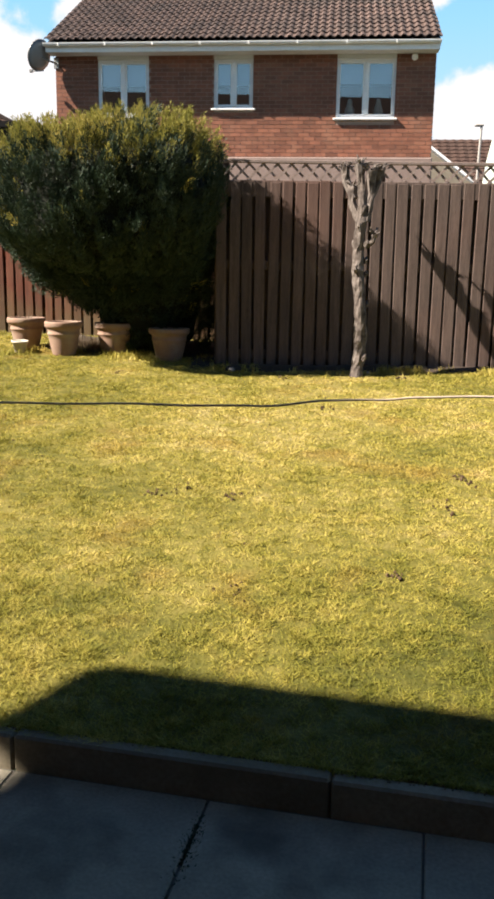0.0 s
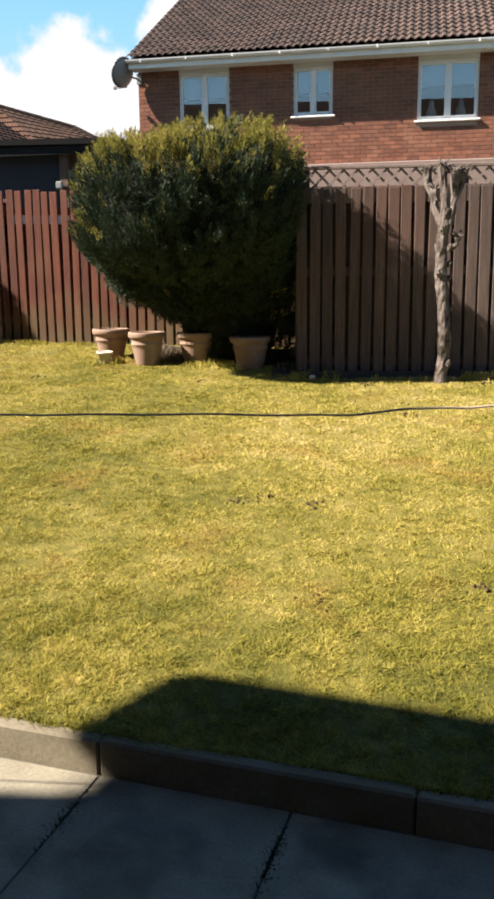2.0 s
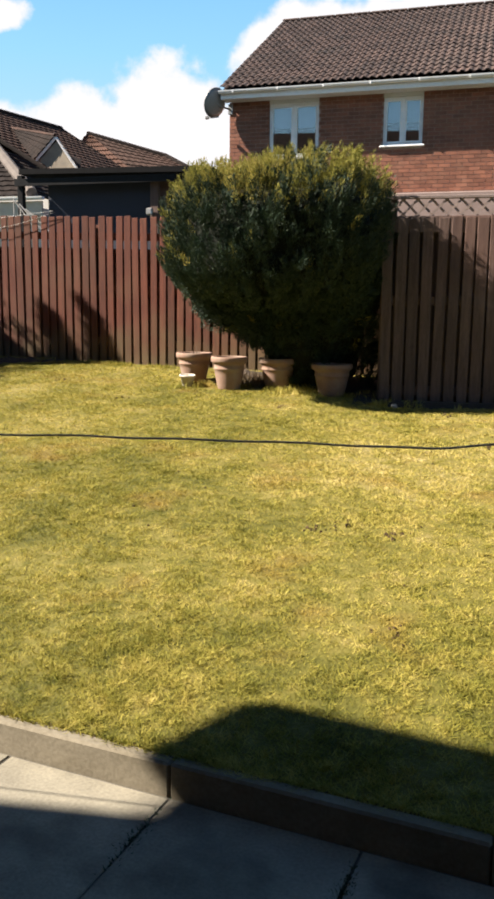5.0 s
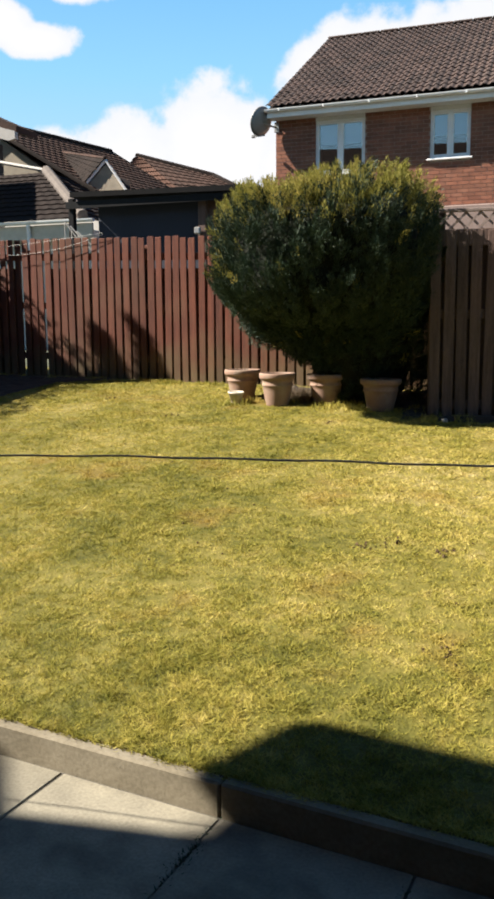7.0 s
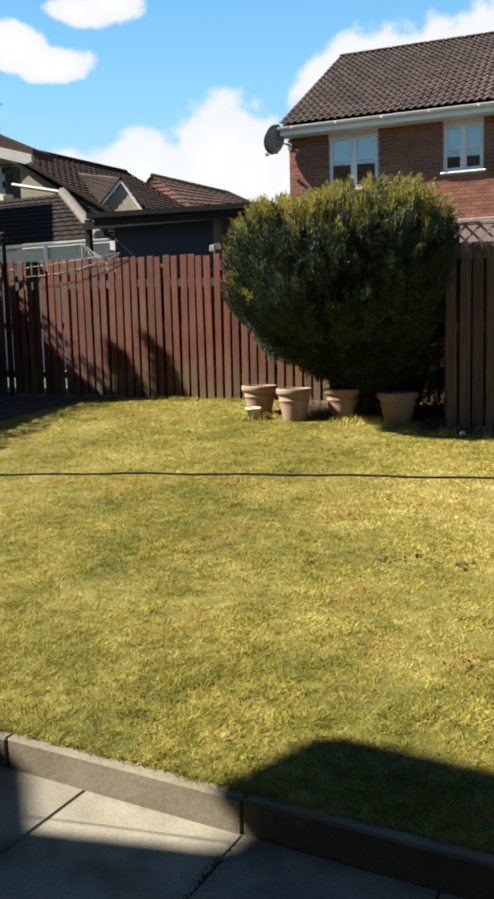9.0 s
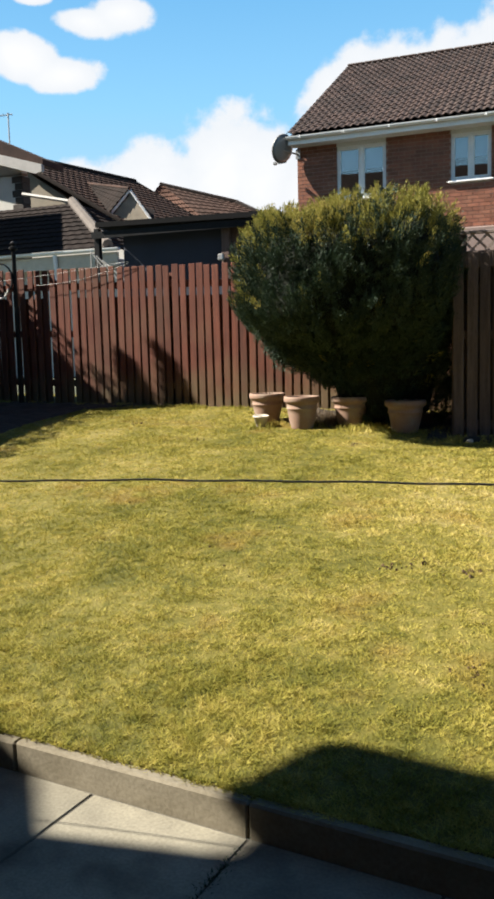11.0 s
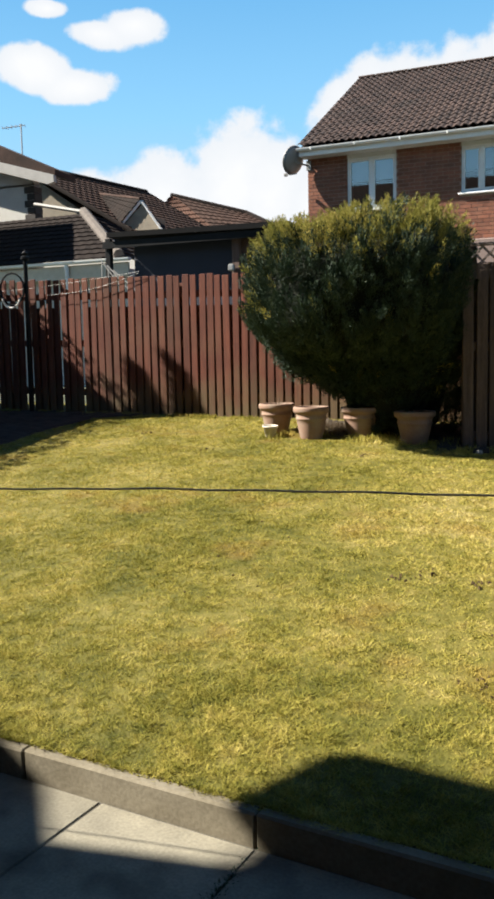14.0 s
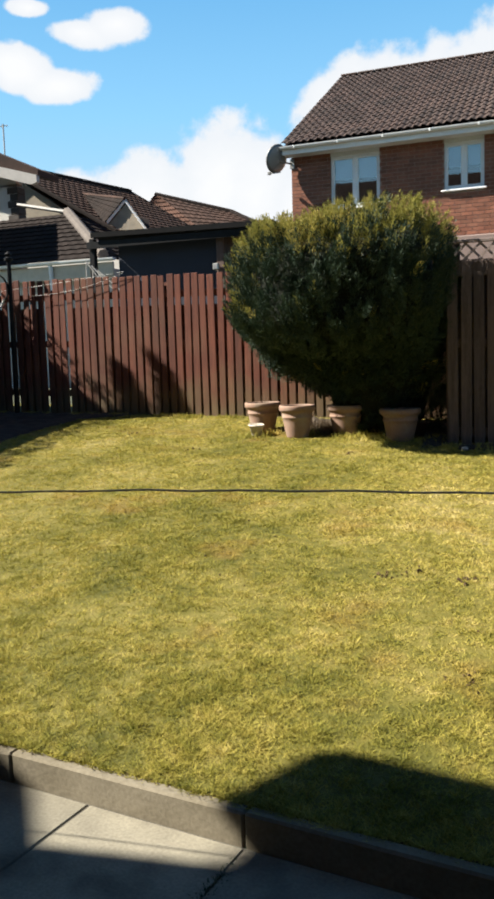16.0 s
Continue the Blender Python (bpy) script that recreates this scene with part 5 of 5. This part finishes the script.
    # flat-roofed shed just beyond the fence
    s = thing("shed", "blue-grey flat-roofed shed with a black felt roof", "shed")
    part("wall", boxes((-8.66, -6.45, 15.2, 15.3, 0.6, 3.95)), M_SHED, s)
    part("side_wall", boxes((-8.66, -8.56, 15.31, 19, 0.6, 3.95)), M_SHED, s)
    part("end_panel", boxes((-6.44, -5.4, 15.15, 15.3, 0.6, 3.9)), M_FENCE_GREY, s)
    part("corner_post", boxes((-6.42, -6.26, 15.02, 15.14, 0.6, 3.9), bevel=0.01), M_FENCE_GREY, s)
    rb = bmesh.new()
    prism(rb, [(-9.06, 4.05), (-5.2, 3.98), (-5.2, 4.08), (-9.06, 4.15)], "y", 14.8, 19.5)
    part("roof", rb, M_FELT, s)
    part("fascia", boxes((-9.2, -5.2, 14.86, 14.9, 3.84, 3.975)), M_IRON, s)
    part("post", boxes((-9.18, -9.06, 14.92, 15.04, 0.6, 4.05), bevel=0.01), M_IRON, s)
    part("lamp_box", boxes((-6.46, -6.34, 14.90, 15.0, 3.25, 3.38), bevel=0.02), M_STEEL, s)

    # white stair rails beside the shed
    r = thing("stair_rail", "white painted sloping rails beside the shed", "rail", (-8.95, 14.2, 0.9))
    for k in range(3):
        part("rail", tube(bmesh.new(), [(0.12 + 0.13 * k, 0, 2.62 - 0.1 * k), (0.62 + 0.13 * k, 0.0, 2.0)], [0.013, 0.013], 6), M_LAMP, r)
    for k in range(4):
        part("baluster", tube(bmesh.new(), [(0.12 + 0.14 * k, 0.02, -0.1), (0.12 + 0.14 * k, 0.02, 2.6 - 0.14 * k)], [0.01, 0.01], 6), M_LAMP, r)


build_west_houses()


# ---- washing line post beside the fence ----
def build_line_post():
    p = thing("washing_line_post", "black washing line post with a pulley and pale lines", "washing line", (-7.25, 9.69, ground_z(-7.25, 9.69)))
    part("post", tube(bmesh.new(), [(0, 0, -0.1), (0, 0, 2.1)], [0.033, 0.03], 10), M_IRON, p)
    part("finial", lathe([(0.02, 2.1), (0.06, 2.12), (0.06, 2.15), (0.02, 2.17), (0.05, 2.2), (0.01, 2.24)], 12), M_IRON, p)
    hoop = bmesh.new()
    tube(hoop, [(-0.22 + 0.2 * math.cos(a), -0.03, 1.72 + 0.22 * math.sin(a)) for a in [2 * math.pi * k / 16 for k in range(17)]], [0.014] * 17, 6)
    part("line_coil", hoop, M_IRON, p)
    wh = bmesh.new()
    tube(wh, [(-0.22 + 0.15 * math.cos(a), -0.06, 1.62 + 0.16 * math.sin(a)) for a in [math.pi * (1.05 + 0.9 * k / 10) for k in range(11)]], [0.014] * 11, 6)
    part("pale_rope", wh, M_WIRE, p)
    for a, b in (((-2.0, 0.05, 1.70), (1.74, 0.08, 1.86)), ((0.3, 0.06, 1.62), (1.74, 0.08, 1.84))):
        pts = [tuple(Vector(a).lerp(Vector(b), k / 10) - Vector((0, 0, 0.06 * math.sin(math.pi * k / 10)))) for k in range(11)]
        part("line", tube(bmesh.new(), pts, [0.0025] * 11, 5), M_WIRE, p)


build_line_post()


# ---- what shades the west corner: a side hedge added out of view ----
def build_side_hedge():
    b = thing("hedge", "unseen conifer hedge added to shade the west corner", "hedge", (-9.55, 6.0, 0.6))
    core = boxes((-0.4, 0.3, -3.2, 3.6, -0.3, 3.45), bevel=0.2)
    # two tall shoots, placed so that their shadows fall as wedges on the fence
    shoots = ((Vector((0.55, 2.34, 3.2)), Vector((0.58, 2.34, 3.85)), Vector((0.20, 2.34, 4.82))), (Vector((0.50, 2.53, 2.9)), Vector((0.50, 2.53, 3.45)), Vector((0.20, 2.53, 4.25))))
    for low, knee, tip in shoots:
        tube(core, [Vector((0.2, low.y, 2.9)), low, knee, tip], [0.12, 0.12, 0.07, 0.01], 8)
    # same near-black filling, for the shade inside the hedge
    part("shade_core", core, M_CORE_SHADE, b)
    rng = np.random.default_rng(3)
    verts, faces = [], []
    for k in range(12000):
        y, z = rng.uniform(-3.3, 3.7), rng.uniform(0, 3.6)
        s = rng.random()
        if s < 0.5:
            p = Vector((rng.uniform(0.28, 0.42), y, z))
        elif s < 0.8:
            p = Vector((rng.uniform(-0.4, 0.4), y, 3.45 + rng.uniform(-0.05, 0.1) + 0.15 * noise.noise((y * 2, 0, 0))))
        else:
            low, knee, tip = shoots[k % 2]
            u, a = rng.uniform(0, 1), rng.uniform(0, 6.283)
            r = 0.16 * (1 - u) + 0.02
            p = (low.lerp(knee, u * 2) if u < 0.5 else knee.lerp(tip, u * 2 - 1)) + Vector((r * math.cos(a), r * math.sin(a), 0))
        t = Vector(rng.normal(size=3)).normalized()
        q = t.cross(Vector(rng.normal(size=3))).normalized()
        k = len(verts)
        verts += [tuple(p), tuple(p + t * 0.04 + q * 0.02), tuple(p + t * 0.08), tuple(p + t * 0.04 - q * 0.02)]
        faces.append((k, k + 1, k + 2, k + 3))
    from_arrays("crown", verts, faces, M_LEAF, b)


build_side_hedge()


# ---- right of the brick house ----
def build_east():
    e = thing("far_house", "far house with brown pantiles and a white bargeboard", "house")
    part("wall", boxes((2.4, 12, 30.6, 36, 0.6, 4.6)), M_BUFF, e)
    bm = bmesh.new()
    roof_rows(bm, (2.6, 30.0, 4.2), (14, 30.0, 4.2), (14, 33.0, 6.62), (2.6, 33.0, 6.62), 16, 0.02, 0.03)
    part("roof", bm, M_TILE_FAR, e)
    part("bargeboard", tube(bmesh.new(), [(2.7, 29.0, 6.0), (4.6, 29.0, 4.6)], [0.07, 0.07], 4), M_WHITE, e)
    part("porch_gable", prism(bmesh.new(), [(1.6, 4.0), (2.7, 5.95), (4.5, 4.6), (4.5, 4.0)], "y", 29.02, 29.4), M_BUFF, e)
    l = thing("street_lamp", "slim grey street lamp post with a small lantern", "street lamp", (4.25, 27.0, 1.0))
    part("post", tube(bmesh.new(), [(0, 0, 0), (0.0, 0, 2.5), (0.05, 0, 5.1)], [0.06, 0.045, 0.035], 8), M_LAMP, l)
    part("lantern", boxes((-0.16, 0.12, -0.06, 0.06, 5.06, 5.14), bevel=0.03), M_LAMP, l)
    t = thing("parasol", "closed pale green garden parasol beyond the fence", "parasol", (2.07, 11.5, 0.9))
    part("canopy", lathe([(0.02, 2.72), (0.06, 2.55), (0.15, 2.1), (0.2, 1.7), (0.17, 1.5), (0.05, 1.45)], 14), M_PALE, t, smooth=True)
    part("pole", tube(bmesh.new(), [(0, 0, 0), (0, 0, 1.6)], [0.02, 0.02], 8), M_STEEL, t)


build_east()

build_edging()
build_slabs()
